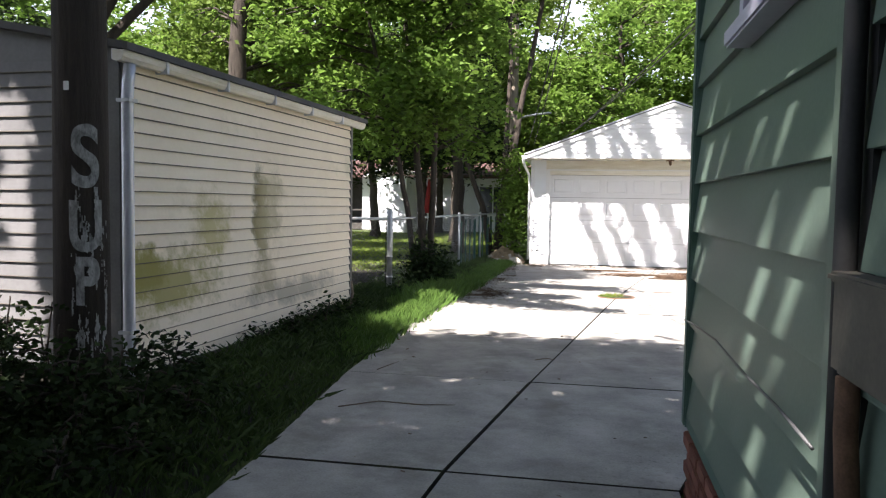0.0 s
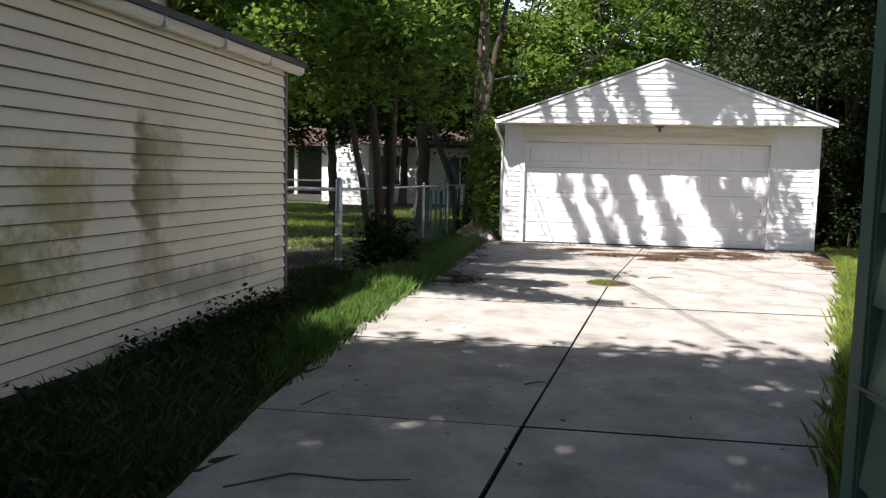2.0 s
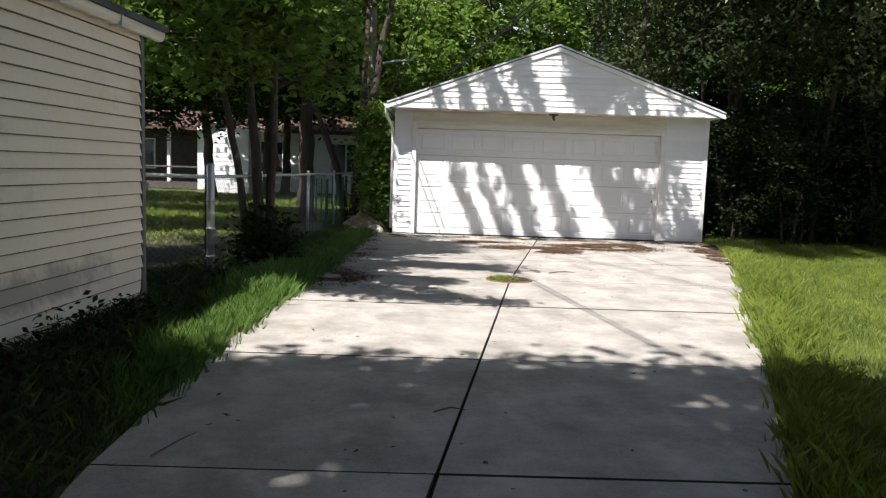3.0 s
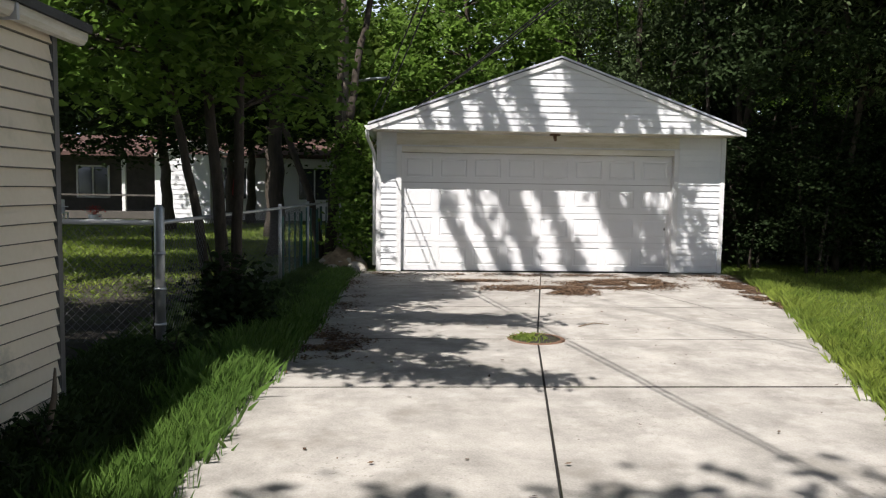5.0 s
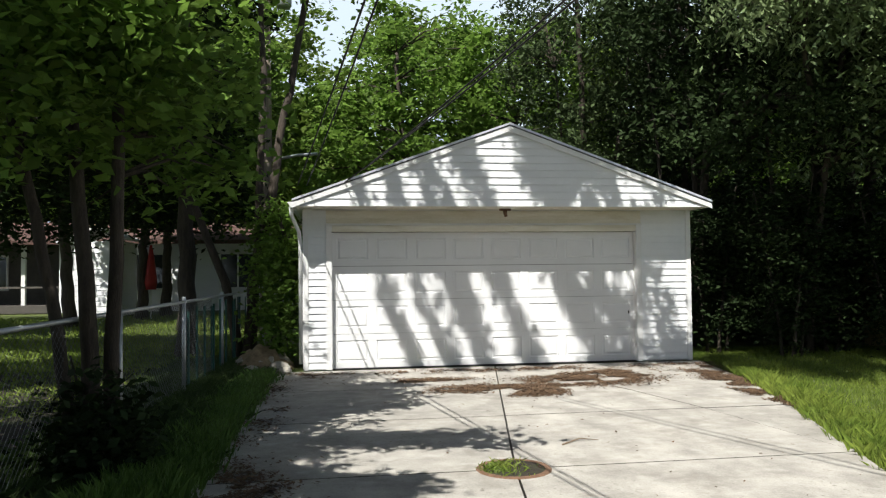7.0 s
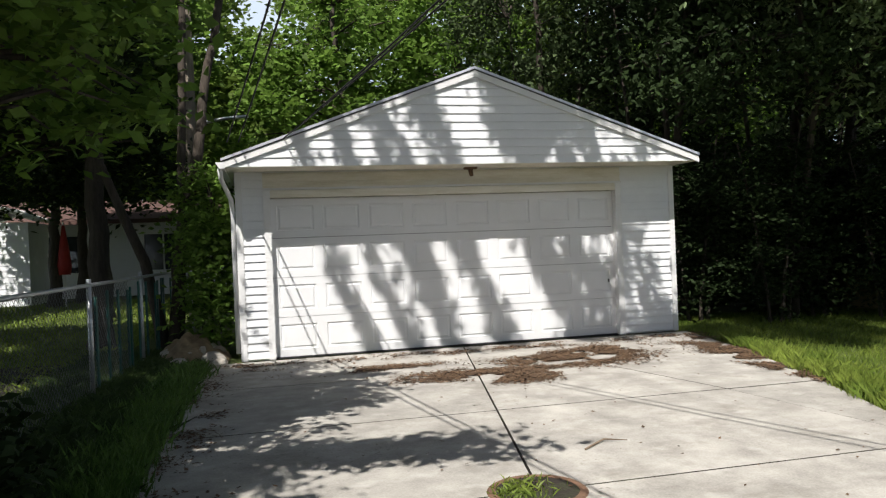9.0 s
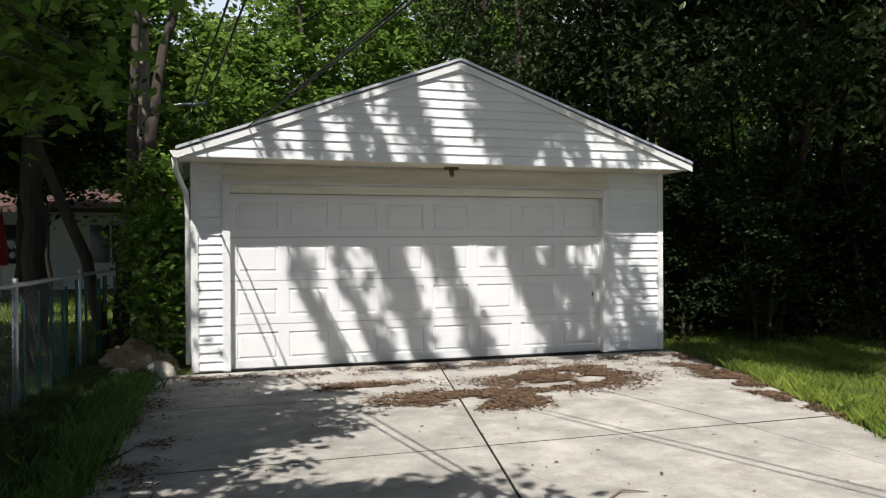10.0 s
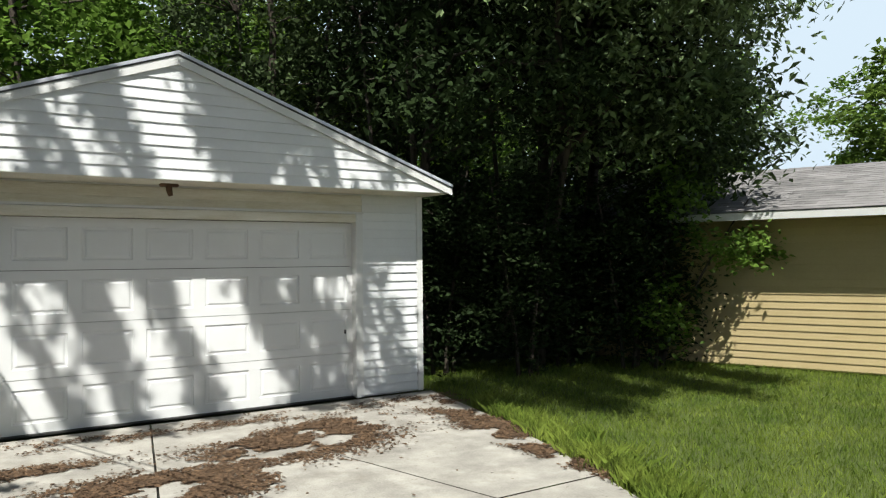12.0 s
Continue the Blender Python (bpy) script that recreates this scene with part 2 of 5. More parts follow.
def mildew(m, patches):
    """Lays blotchy mildew of its own shape over a wall material. patches: centre (x, y, z), reach (y, z), colour, strength."""
    nt = m.node_tree
    n, l = nt.nodes, nt.links
    bsdf = n["Principled BSDF"]
    colour = bsdf.inputs["Base Color"].links[0].from_socket
    geo = n.new("ShaderNodeNewGeometry")
    sep = n.new("ShaderNodeSeparateXYZ")
    l.new(geo.outputs["Position"], sep.inputs[0])
    ns = n.new("ShaderNodeTexNoise")
    ns.inputs["Scale"].default_value = 4.5
    ns.inputs["Detail"].default_value = 9
    ns.inputs["Roughness"].default_value = 0.72
    l.new(geo.outputs["Position"], ns.inputs["Vector"])
    for (py, pz), (ry, rz_), tint, force in patches:
        out = []
        for axis, c, r in (("Y", py, ry), ("Z", pz, rz_)):
            d = n.new("ShaderNodeMath")
            d.operation = "SUBTRACT"
            l.new(sep.outputs[axis], d.inputs[0])
            d.inputs[1].default_value = c
            q = n.new("ShaderNodeMath")
            q.operation = "DIVIDE"
            l.new(d.outputs[0], q.inputs[0])
            q.inputs[1].default_value = r
            p2 = n.new("ShaderNodeMath")
            p2.operation = "POWER"
            a = n.new("ShaderNodeMath")
            a.operation = "ABSOLUTE"
            l.new(q.outputs[0], a.inputs[0])
            l.new(a.outputs[0], p2.inputs[0])
            p2.inputs[1].default_value = 2
            out.append(p2)
        sm = n.new("ShaderNodeMath")
        l.new(out[0].outputs[0], sm.inputs[0])
        l.new(out[1].outputs[0], sm.inputs[1])
        ma = n.new("ShaderNodeMath")
        ma.operation = "MULTIPLY_ADD"
        l.new(ns.outputs["Fac"], ma.inputs[0])
        ma.inputs[1].default_value = -3.4
        l.new(sm.outputs[0], ma.inputs[2])
        mr = n.new("ShaderNodeMapRange")
        mr.inputs["From Min"].default_value, mr.inputs["From Max"].default_value = -1.55, -0.7
        mr.inputs["To Min"].default_value, mr.inputs["To Max"].default_value = force, 0.0
        l.new(ma.outputs[0], mr.inputs["Value"])
        mx = n.new("ShaderNodeMix")
        mx.data_type = "RGBA"
        l.new(mr.outputs["Result"], mx.inputs["Factor"])
        l.new(colour, mx.inputs["A"])
        mx.inputs["B"].default_value = (*tint, 1)
        colour = mx.outputs["Result"]
    l.new(colour, bsdf.inputs["Base Color"])


mildew(M_CREAM, [((5.2, 0.72), (0.85, 0.32), (0.27, 0.25, 0.05), 0.85), ((5.75, 1.15), (0.35, 0.35), (0.38, 0.34, 0.11), 0.75), ((6.55, 1.35), (0.12, 0.48), (0.14, 0.12, 0.05), 0.95), ((6.64, 1.2), (0.17, 0.6), (0.24, 0.20, 0.08), 0.8), ((4.88, 0.82), (0.28, 0.2), (0.24, 0.22, 0.04), 0.92),
                 ((6.8, 1.3), (0.3, 0.45), (0.36, 0.32, 0.18), 0.7), ((7.4, 0.45), (1.3, 0.16), (0.26, 0.25, 0.20), 0.7), ((6.7, 0.7), (0.3, 0.3), (0.34, 0.29, 0.16), 0.6)])

def pitting(m, tint):
    """Spalled pits and dark specks that gather in patches of a concrete surface."""
    nt = m.node_tree
    n, l = nt.nodes, nt.links
    bsdf = n["Principled BSDF"]
    colour = bsdf.inputs["Base Color"].links[0].from_socket
    geo = n.new("ShaderNodeNewGeometry")
    masks = []
    for scale, detail, lo, hi in ((26.0, 4, 0.60, 0.68), (0.9, 5, 0.46, 0.64), (4.5, 8, 0.56, 0.74)):
        ns = n.new("ShaderNodeTexNoise")
        ns.inputs["Scale"].default_value = scale
        ns.inputs["Detail"].default_value = detail
        l.new(geo.outputs["Position"], ns.inputs["Vector"])
        mr = n.new("ShaderNodeMapRange")
        mr.inputs["From Min"].default_value, mr.inputs["From Max"].default_value = lo, hi
        l.new(ns.outputs["Fac"], mr.inputs["Value"])
        masks.append(mr.outputs["Result"])
    mul = n.new("ShaderNodeMath")
    mul.operation = "MULTIPLY"
    l.new(masks[0], mul.inputs[0])
    l.new(masks[1], mul.inputs[1])
    for fac, tone, force in ((mul.outputs[0], tint, 0.7), (masks[2], (0.52, 0.50, 0.46), 0.45)):
        k = n.new("ShaderNodeMath")
        k.operation = "MULTIPLY"
        k.inputs[1].default_value = force
        l.new(fac, k.inputs[0])
        mx = n.new("ShaderNodeMix")
        mx.data_type = "RGBA"
        l.new(k.outputs[0], mx.inputs["Factor"])
        l.new(colour, mx.inputs["A"])
        mx.inputs["B"].default_value = (*tone, 1)
        colour = mx.outputs["Result"]
    l.new(colour, bsdf.inputs["Base Color"])


pitting(M_CONCRETE, (0.16, 0.148, 0.128))

# ---------------------------------------------------------------- geometry helpers


def mesh_from(name, verts, faces, material, smooth=False):
    me = bpy.data.meshes.new(name)
    me.from_pydata([tuple(v) for v in verts], [], faces)
    me.materials.append(material)
    if smooth:
        me.polygons.foreach_set("use_smooth", [True] * len(me.polygons))
    me.update()
    return me


def put(name, me, parent=None, at=None, label=""):
    ob = new(name, me)
    if parent is not None:
        ob.parent = parent
    if at is not None:
        ob.matrix_local = at
    if label:
        tagged(ob, label)
    return ob


def part(name, bm, material, parent=None, label="", smooth=False):
    me = bpy.data.meshes.new(name)
    bm.to_mesh(me)
    bm.free()
    me.materials.append(material)
    if smooth:
        me.polygons.foreach_set("use_smooth", [True] * len(me.polygons))
    return put(name, me, parent, None, label)


def thing(name, at, label, category, group="", kind=""):
    ob = new(name)
    ob.empty_display_size = 0.2
    ob.matrix_world = at
    return tagged(ob, label, category, group, kind)


def add_box(bm, x0, y0, z0, x1, y1, z1, bevel=0.0):
    r = bmesh.ops.create_cube(bm, size=1.0)
    vs = r["verts"]
    bmesh.ops.transform(bm, matrix=Matrix.Translation(((x0 + x1) / 2, (y0 + y1) / 2, (z0 + z1) / 2)) @ Matrix.Diagonal((x1 - x0, y1 - y0, z1 - z0, 1)), verts=vs)
    if bevel:
        es = list({e for v in vs for e in v.link_edges})
        bmesh.ops.bevel(bm, geom=es, offset=bevel, segments=2, affect="EDGES", clamp_overlap=True)
    return bm


def box(x0, y0, z0, x1, y1, z1, bevel=0.0):
    return add_box(bmesh.new(), x0, y0, z0, x1, y1, z1, bevel)


def tube_data(points, radii, sides=8, cap=True):
    """Vertices and faces of a tapering tube along points."""
    pts = [Vector(p) for p in points]
    verts, faces = [], []
    up = Vector((0.13, 0.91, 0.2))
    for i, p in enumerate(pts):
        d = (pts[min(i + 1, len(pts) - 1)] - pts[max(i - 1, 0)]).normalized()
        a = d.cross(up)
        if a.length < 0.05:
            a = d.cross(Vector((1, 0, 0)))
        a.normalize()
        b = d.cross(a)
        for k in range(sides):
            w = 2 * math.pi * k / sides
            verts.append(p + radii[i] * (math.cos(w) * a + math.sin(w) * b))
    for i in range(len(pts) - 1):
        for k in range(sides):
            j = (k + 1) % sides
            faces.append((i * sides + k, i * sides + j, (i + 1) * sides + j, (i + 1) * sides + k))
    if cap:
        faces.append(tuple(range(sides))[::-1])
        faces.append(tuple(range((len(pts) - 1) * sides, len(pts) * sides)))
    return verts, faces


def tube(name, points, radii, material, parent=None, sides=8, label=""):
    if not isinstance(radii, (list, tuple)):
        radii = [radii] * len(points)
    v, f = tube_data(points, radii, sides)
    return put(name, mesh_from(name, v, f, material, True), parent, None, label)


def join_tubes(name, specs, material, parent=None, sides=6, label=""):
    V, F = [], []
    for pts, rad in specs:
        v, f = tube_data(pts, rad, sides)
        o = len(V)
        V += v
        F += [tuple(i + o for i in q) for q in f]
    return put(name, mesh_from(name, V, F, material, True), parent, None, label)


def prism(outline, axis, a, b):
    """A solid from a 2D outline pushed along an axis (0 x, 1 y, 2 z) from a to b."""
    def p(u, v, w):
        q = [u, v]
        q.insert(axis, w)
        return tuple(q)
    n = len(outline)
    verts = [p(u, v, a) for u, v in outline] + [p(u, v, b) for u, v in outline]
    faces = [tuple(range(n))[::-1], tuple(range(n, 2 * n))]
    faces += [(i, (i + 1) % n, n + (i + 1) % n, n + i) for i in range(n)]
    return verts, faces


def prism_part(name, outline, axis, a, b, material, parent=None, label=""):
    v, f = prism(outline, axis, a, b)
    ob = put(name, mesh_from(name, v, f, material), parent, None, label)
    bm = bmesh.new()
    bm.from_mesh(ob.data)
    bmesh.ops.recalc_face_normals(bm, faces=bm.faces)
    bm.to_mesh(ob.data)
    bm.free()
    return ob


def siding(parent, at, z0, z1, exposure, material, span, name="siding_board", proud=0.019, lap=None):
    """Lapped boards, each its own piece, on the wall plane x-z of the frame at (outward is -y). span(z_low, z_high) gives the ends."""
    cache = {}
    n = int(math.ceil((z1 - z0) / exposure - 1e-6))
    for i in range(n):
        za = z0 + i * exposure
        zb = min(za + exposure, z1)
        ends = span(za, zb)
        if ends is None:
            continue
        la, ra, lb, rb = ends
        key = tuple(round(v, 4) for v in (la, ra, lb, rb, zb - za))
        if key not in cache:
            h = zb - za
            e = 0.007 if lap else 0.004
            verts = [(la, 0, 0), (ra, 0, 0), (ra, -proud, 0), (la, -proud, 0),
                     (la, -proud, e), (ra, -proud, e), (rb, -0.003, h), (lb, -0.003, h), (rb, 0, h), (lb, 0, h)]
            faces = [(0, 1, 2, 3), (3, 2, 5, 4), (4, 5, 6, 7), (7, 6, 8, 9), (0, 3, 4, 7, 9), (1, 8, 6, 5, 2), (0, 9, 8, 1)]
            cache[key] = mesh_from(name, verts, faces, material)
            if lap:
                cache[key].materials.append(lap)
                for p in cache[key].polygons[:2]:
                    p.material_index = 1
        put(name, cache[key], parent, at @ Matrix.Translation((0, 0, za)))


def leaves_mesh(name, centres, sizes, material, rng, droop=0.35, narrow=0.55, up=0.6):
    """Folded four-sided leaves, one island each."""
    n = len(centres)
    yaw = rng.uniform(0, 2 * np.pi, n)
    d = np.stack([np.cos(yaw), np.sin(yaw), rng.normal(-droop, 0.35, n)], 1)
    d /= np.linalg.norm(d, axis=1)[:, None]
    nrm = np.stack([rng.normal(0, 0.55, n), rng.normal(0, 0.55, n), np.full(n, up) + rng.normal(0, 0.35, n)], 1)
    s = np.cross(d, nrm)
    s /= np.linalg.norm(s, axis=1)[:, None] + 1e-9
    w = np.cross(s, d)
    L = sizes[:, None]
    v = np.empty((n, 4, 3))
    v[:, 0] = centres - d * L * 0.5
    v[:, 1] = centres + s * L * narrow * 0.5 + w * L * 0.10
    v[:, 2] = centres + d * L * 0.5
    v[:, 3] = centres - s * L * narrow * 0.5 + w * L * 0.10
    return quads_mesh(name, v, material)


def quads_mesh(name, v, material):
    n = len(v)
    me = bpy.data.meshes.new(name)
    me.vertices.add(n * 4)
    me.vertices.foreach_set("co", np.ascontiguousarray(v, dtype=np.float32).ravel())
    me.loops.add(n * 4)
    me.loops.foreach_set("vertex_index", np.arange(n * 4, dtype=np.int32))
    me.polygons.add(n)
    me.polygons.foreach_set("loop_start", np.arange(0, n * 4, 4, dtype=np.int32))
    me.update(calc_edges=True)
    me.materials.append(material)
    return me


def crown_points(rng, blobs, clumps, per_clump, spread, shell=0.5):
    """Clump centres in the blobs (centre, radii), weighted to the outside, and leaf places round each."""
    vol = np.array([b[1][0] * b[1][1] * b[1][2] for b in blobs]) ** 0.8
    pick = rng.choice(len(blobs), clumps, p=vol / vol.sum())
    dirs = rng.normal(size=(clumps, 3))
    dirs /= np.linalg.norm(dirs, axis=1)[:, None]
    r = shell + (1 - shell) * rng.uniform(0, 1, clumps) ** 0.6
    r *= rng.uniform(0.75, 1.12, clumps)
    c = np.array([blobs[i][0] for i in pick]) + dirs * r[:, None] * np.array([blobs[i][1] for i in pick])
    k = rng.poisson(per_clump, clumps) + 3
    idx = np.repeat(np.arange(clumps), k)
    sp = rng.uniform(0.6, 1.3, clumps)[idx]
    off = rng.normal(size=(len(idx), 3)) * spread * sp[:, None] * np.array([1, 1, 0.55])
    off[:, 2] -= 0.25 * np.linalg.norm(off[:, :2], axis=1)
    return c, c[idx] + off


def tree(base, stems, blobs, material, clumps, per_clump, leaf, seed, label, name="tree", spread=0.32, droop=0.35, narrow=0.55, twigs=90,
         category="tree", bark=None, shell=0.5, strands=(), gaps=()):
    """A tree: tapering stems (lists of points and radii), twigs that run to the leaf clumps, and a crown of single leaves."""
    rng = np.random.default_rng(seed)
    t = thing(name, Matrix.Translation(base), label, category)
    bark = bark or M_BARK
    b = Vector(base)
    allp = []
    for pts, r0, r1 in stems:
        pts = [Vector(p) - b for p in pts]
        dense = []
        for i in range(len(pts) - 1):
            for k in range(4):
                u = k / 4
                q = pts[i].lerp(pts[i + 1], u)
                dense.append(q + Vector((rng.normal(0, 1), rng.normal(0, 1), 0)) * r0 * 0.12)
        dense.append(pts[-1])
        m = len(dense)
        rad = [r0 + (r1 - r0) * (i / (m - 1)) ** 0.8 for i in range(m)]
        if pts[0].z < 0.2:
            rad[0] *= 1.35
        tube("trunk" if r0 > 0.06 else "branch", dense, rad, bark, t, 9)
        allp += dense[m // 3:]
    c, p = crown_points(rng, [((Vector(q) - b), r) for q, r in blobs], clumps, per_clump, spread, shell)
    specs = []
    for p0, p1, width, count in strands:
        p0, p1 = np.array(p0) - np.array(base), np.array(p1) - np.array(base)
        u = rng.uniform(0, 1, count)
        taper = (1.05 - 0.6 * u)[:, None]
        sprays = rng.integers(0, max(count // 22, 2), count)
        sc = np.random.default_rng(seed + count).normal(size=(max(count // 22, 2), 3))
        su = np.random.default_rng(seed + count + 1).uniform(0, 1, max(count // 22, 2))
        u = su[sprays] + rng.normal(0, 0.05, count)
        q = p0 + (p1 - p0) * u[:, None] + sc[sprays] * width * 0.42 * taper + rng.normal(size=(count, 3)) * width * 0.22
        p = np.concatenate([p, q])
        a, e = Vector(p0), Vector(p1)
        specs.append(([a, a.lerp(e, 0.5), e], [0.03, 0.02, 0.006]))
    arr = np.array([tuple(q) for q in allp])
    for i in rng.permutation(clumps)[:twigs]:
        d = np.linalg.norm(arr - c[i], axis=1) + 0.6 * np.maximum(arr[:, 2] - c[i][2], 0)
        a, e = Vector(arr[d.argmin()]), Vector(c[i])
        mid = a.lerp(e, 0.5) + Vector((0, 0, 0.12 * (e - a).length))
        r = 0.008 + 0.009 * min((e - a).length, 3)
        specs.append(([a, mid, e], [r, r * 0.7, 0.005]))
    if specs:
        tagged(join_tubes("twig_growth", specs, bark, t, 5), kind="stuff")
    for spot, reach in gaps:
        rel = p + np.array(base) - np.array(spot)
        d = np.array(SUN_DIR)
        away = np.linalg.norm(rel - np.outer(rel @ d, d), axis=1)
        p = p[away > reach]
    sizes = leaf * rng.uniform(0.65, 1.35, len(p))
    tagged(put("crown", leaves_mesh("crown", p, sizes, material, rng, droop, narrow), t), kind="stuff")
    return t


def blades_mesh(name, pts, heights, widths, material, rng, lean=0.35):
    n = len(pts)
    yaw = rng.uniform(0, 2 * np.pi, n)
    side = np.stack([np.cos(yaw), np.sin(yaw), np.zeros(n)], 1) * widths[:, None] * 0.5
    ld = rng.uniform(0, 2 * np.pi, n)
    ln = np.abs(rng.normal(0, lean, n)) * heights
    bend = np.stack([np.cos(ld) * ln, np.sin(ld) * ln, np.zeros(n)], 1)
    upv = np.zeros((n, 3))
    upv[:, 2] = heights
    v = np.empty((n, 4, 3))
    v[:, 0] = pts - side
    v[:, 1] = pts + side
    v[:, 2] = pts + side * 0.75 + upv * 0.6 + bend * 0.45
    v[:, 3] = pts + upv + bend * 1.3
    return quads_mesh(name, v, material)

# ---------------------------------------------------------------- ground
gv, gf = [], []
span_g = np.concatenate([-np.geomspace(900, 14, 12), np.linspace(-11, 11, 23), np.geomspace(14, 900, 12)])
for yy in span_g:
    for xx in span_g:
        near = max(0.0, 1 - max(abs(xx), abs(yy)) / 14)
        gv.append((xx - 1, yy + 10, -0.035 + 0.012 * near * noise.noise((xx * 0.7, yy * 0.7, 0))))
k = len(span_g)
for j in range(k - 1):
    for i in range(k - 1):
        gf.append((j * k + i, j * k + i + 1, (j + 1) * k + i + 1, (j + 1) * k + i))
tagged(put("ground", mesh_from("ground", gv, gf, M_GROUND, True)), "lawn soil with patchy green and brown cover", "ground", kind="structure")


def x_left(y):
    return float(np.interp(y, [-8, 3, 6, 9, 12, 17.3], [-3.9, -4.0, -4.24, -4.28, -4.1, -4.02]))


def x_mid(y):
    return float(np.interp(y, [-8, 3.9, 11.4, 17.3], [-4.0 + 0.06, -3.0, -1.86, -0.72]))


def x_right(y):
    return float(np.interp(y, [-8, 3.75, 5.8, 7.1, 9.9, 13.1, 15.8, 16.7, 17.3], [-1.86, -1.86, -1.16, -0.64, 0.36, 1.55, 2.36, 2.55, 2.6]))


# driveway of separate slabs
driveway = thing("driveway", Matrix(), "pale grey concrete driveway cast in jointed slabs", "driveway", kind="structure")


def slab(poly, top=0.0):
    """A slab with eased edges from its outline, drawn in by half a joint."""
    c = Vector((sum(p[0] for p in poly) / len(poly), sum(p[1] for p in poly) / len(poly)))
    n = len(poly)

    def inset(d):
        out = []
        for i in range(n):
            p0, p1, p2 = Vector(poly[i - 1]), Vector(poly[i]), Vector(poly[(i + 1) % n])
            n1 = Vector((-(p1 - p0).y, (p1 - p0).x)).normalized()
            n2 = Vector((-(p2 - p1).y, (p2 - p1).x)).normalized()
            b = (n1 + n2)
            b /= max(b.dot(n1), 0.2)
            out.append(p1 + b * d)
        return out
    a, b = inset(0.004 if c.y > 6.5 else 0.007), inset(0.009 if c.y > 6.5 else 0.012)
    verts = [(p.x, p.y, -0.12) for p in a] + [(p.x, p.y, top - 0.010) for p in a] + [(p.x, p.y, top) for p in b]
    faces = [tuple(range(2 * n, 3 * n))]
    for r in (0, n):
        faces += [(r + i, r + (i + 1) % n, r + n + (i + 1) % n, r + n + i) for i in range(n)]
    me = mesh_from("concrete_slab", verts, faces, M_CONCRETE)
    me.materials.append(M_DIRT)
    for i, p in enumerate(me.polygons):
        p.material_index = 0 if i == 0 else 1
    put("concrete_slab", me, driveway)


ROWS_Y = [-8, -4.4, -2.4, -0.4, 1.6, 3.61, 5.66, 7.62, 9.66, 11.41, 13.4, 15.35, 17.24]
for ya, yb in zip(ROWS_Y, ROWS_Y[1:]):
    top = random.uniform(-0.003, 0.003)
    slab([(x_left(ya), ya), (x_mid(ya), ya), (x_mid(yb), yb), (x_left(yb), yb)], top) if x_mid(ya) - x_left(ya) > 0.25 else None
    left = x_mid if x_mid(ya) - x_left(ya) > 0.25 else x_left
    if ya >= 11.4 and yb < 15.4:
        s = lambda y: float(np.interp(y, [11.41, 13.4, 15.35], [x_right(11.41), 0.66, 0.22]))
        slab([(left(ya), ya), (s(ya), ya), (s(yb), yb), (left(yb), yb)], random.uniform(-0.003, 0.003))
        right = [(s(ya), ya)] if ya < 12 else [(s(ya), ya), (x_right(ya), ya)]
        slab(right + [(x_right(yb), yb), (s(yb), yb)], random.uniform(-0.003, 0.003))
    else:
        slab([(left(ya), ya), (x_right(ya), ya), (x_right(yb), yb), (left(yb), yb)], random.uniform(-0.003, 0.003))
# dark filler in the joints
prism_part("joint_filler", [(x_left(y) + 0.03, y) for y in ROWS_Y] + [(x_right(y) - 0.03, y) for y in ROWS_Y[::-1]], 2, -0.1, -0.03, M_DARK, driveway, "dark soil in the slab joints")

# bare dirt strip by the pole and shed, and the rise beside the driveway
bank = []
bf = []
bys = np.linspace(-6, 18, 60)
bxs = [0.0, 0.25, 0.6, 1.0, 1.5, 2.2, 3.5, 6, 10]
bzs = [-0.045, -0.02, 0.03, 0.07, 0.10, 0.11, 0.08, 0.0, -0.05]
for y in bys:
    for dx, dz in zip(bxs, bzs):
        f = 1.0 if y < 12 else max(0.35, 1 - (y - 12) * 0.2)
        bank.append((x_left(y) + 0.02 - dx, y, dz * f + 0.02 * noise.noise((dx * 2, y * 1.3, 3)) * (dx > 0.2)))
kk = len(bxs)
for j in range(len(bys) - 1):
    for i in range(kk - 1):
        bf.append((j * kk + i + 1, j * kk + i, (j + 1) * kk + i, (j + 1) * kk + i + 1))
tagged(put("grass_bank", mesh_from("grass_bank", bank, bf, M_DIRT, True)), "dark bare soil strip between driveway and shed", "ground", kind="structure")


def bank_z(x, y):
    f = 1.0 if y < 12 else max(0.35, 1 - (y - 12) * 0.2)
    return float(np.interp(x_left(y) - x, bxs, bzs)) * f


# ---------------------------------------------------------------- garage
GW, GD = 6.1, 6.6
G = thing("garage", Matrix.Translation((-3.6, 17.3, 0)), "white vinyl-sided two-car garage with closed panelled door", "garage")
DX0, DX1, DH = 0.42, 5.19, 2.06
SZ = 2.40
for nm, b in (("wall", (0.0, 0.02, 0, DX0 - 0.02, 0.16, SZ)), ("wall", (DX1 + 0.02, 0.02, 0, GW, 0.16, SZ)), ("wall", (DX0 - 0.02, 0.02, DH + 0.02, DX1 + 0.02, 0.16, SZ)),
              ("wall", (0, 0.16, 0, 0.14, GD, SZ)), ("wall", (GW - 0.14, 0.16, 0, GW, GD, SZ)), ("wall", (0.14, GD - 0.14, 0, GW - 0.14, GD, SZ))):
    part(nm, box(*b), M_WHITE_PAINT, G)
front = Matrix.Translation((0, 0.02, 0))
EX = 0.103
siding(G, front, 0.02, SZ - 0.02, EX, M_WHITE_SIDING, lambda a, b: (0.07, DX0 - 0.09, 0.07, DX0 - 0.09))
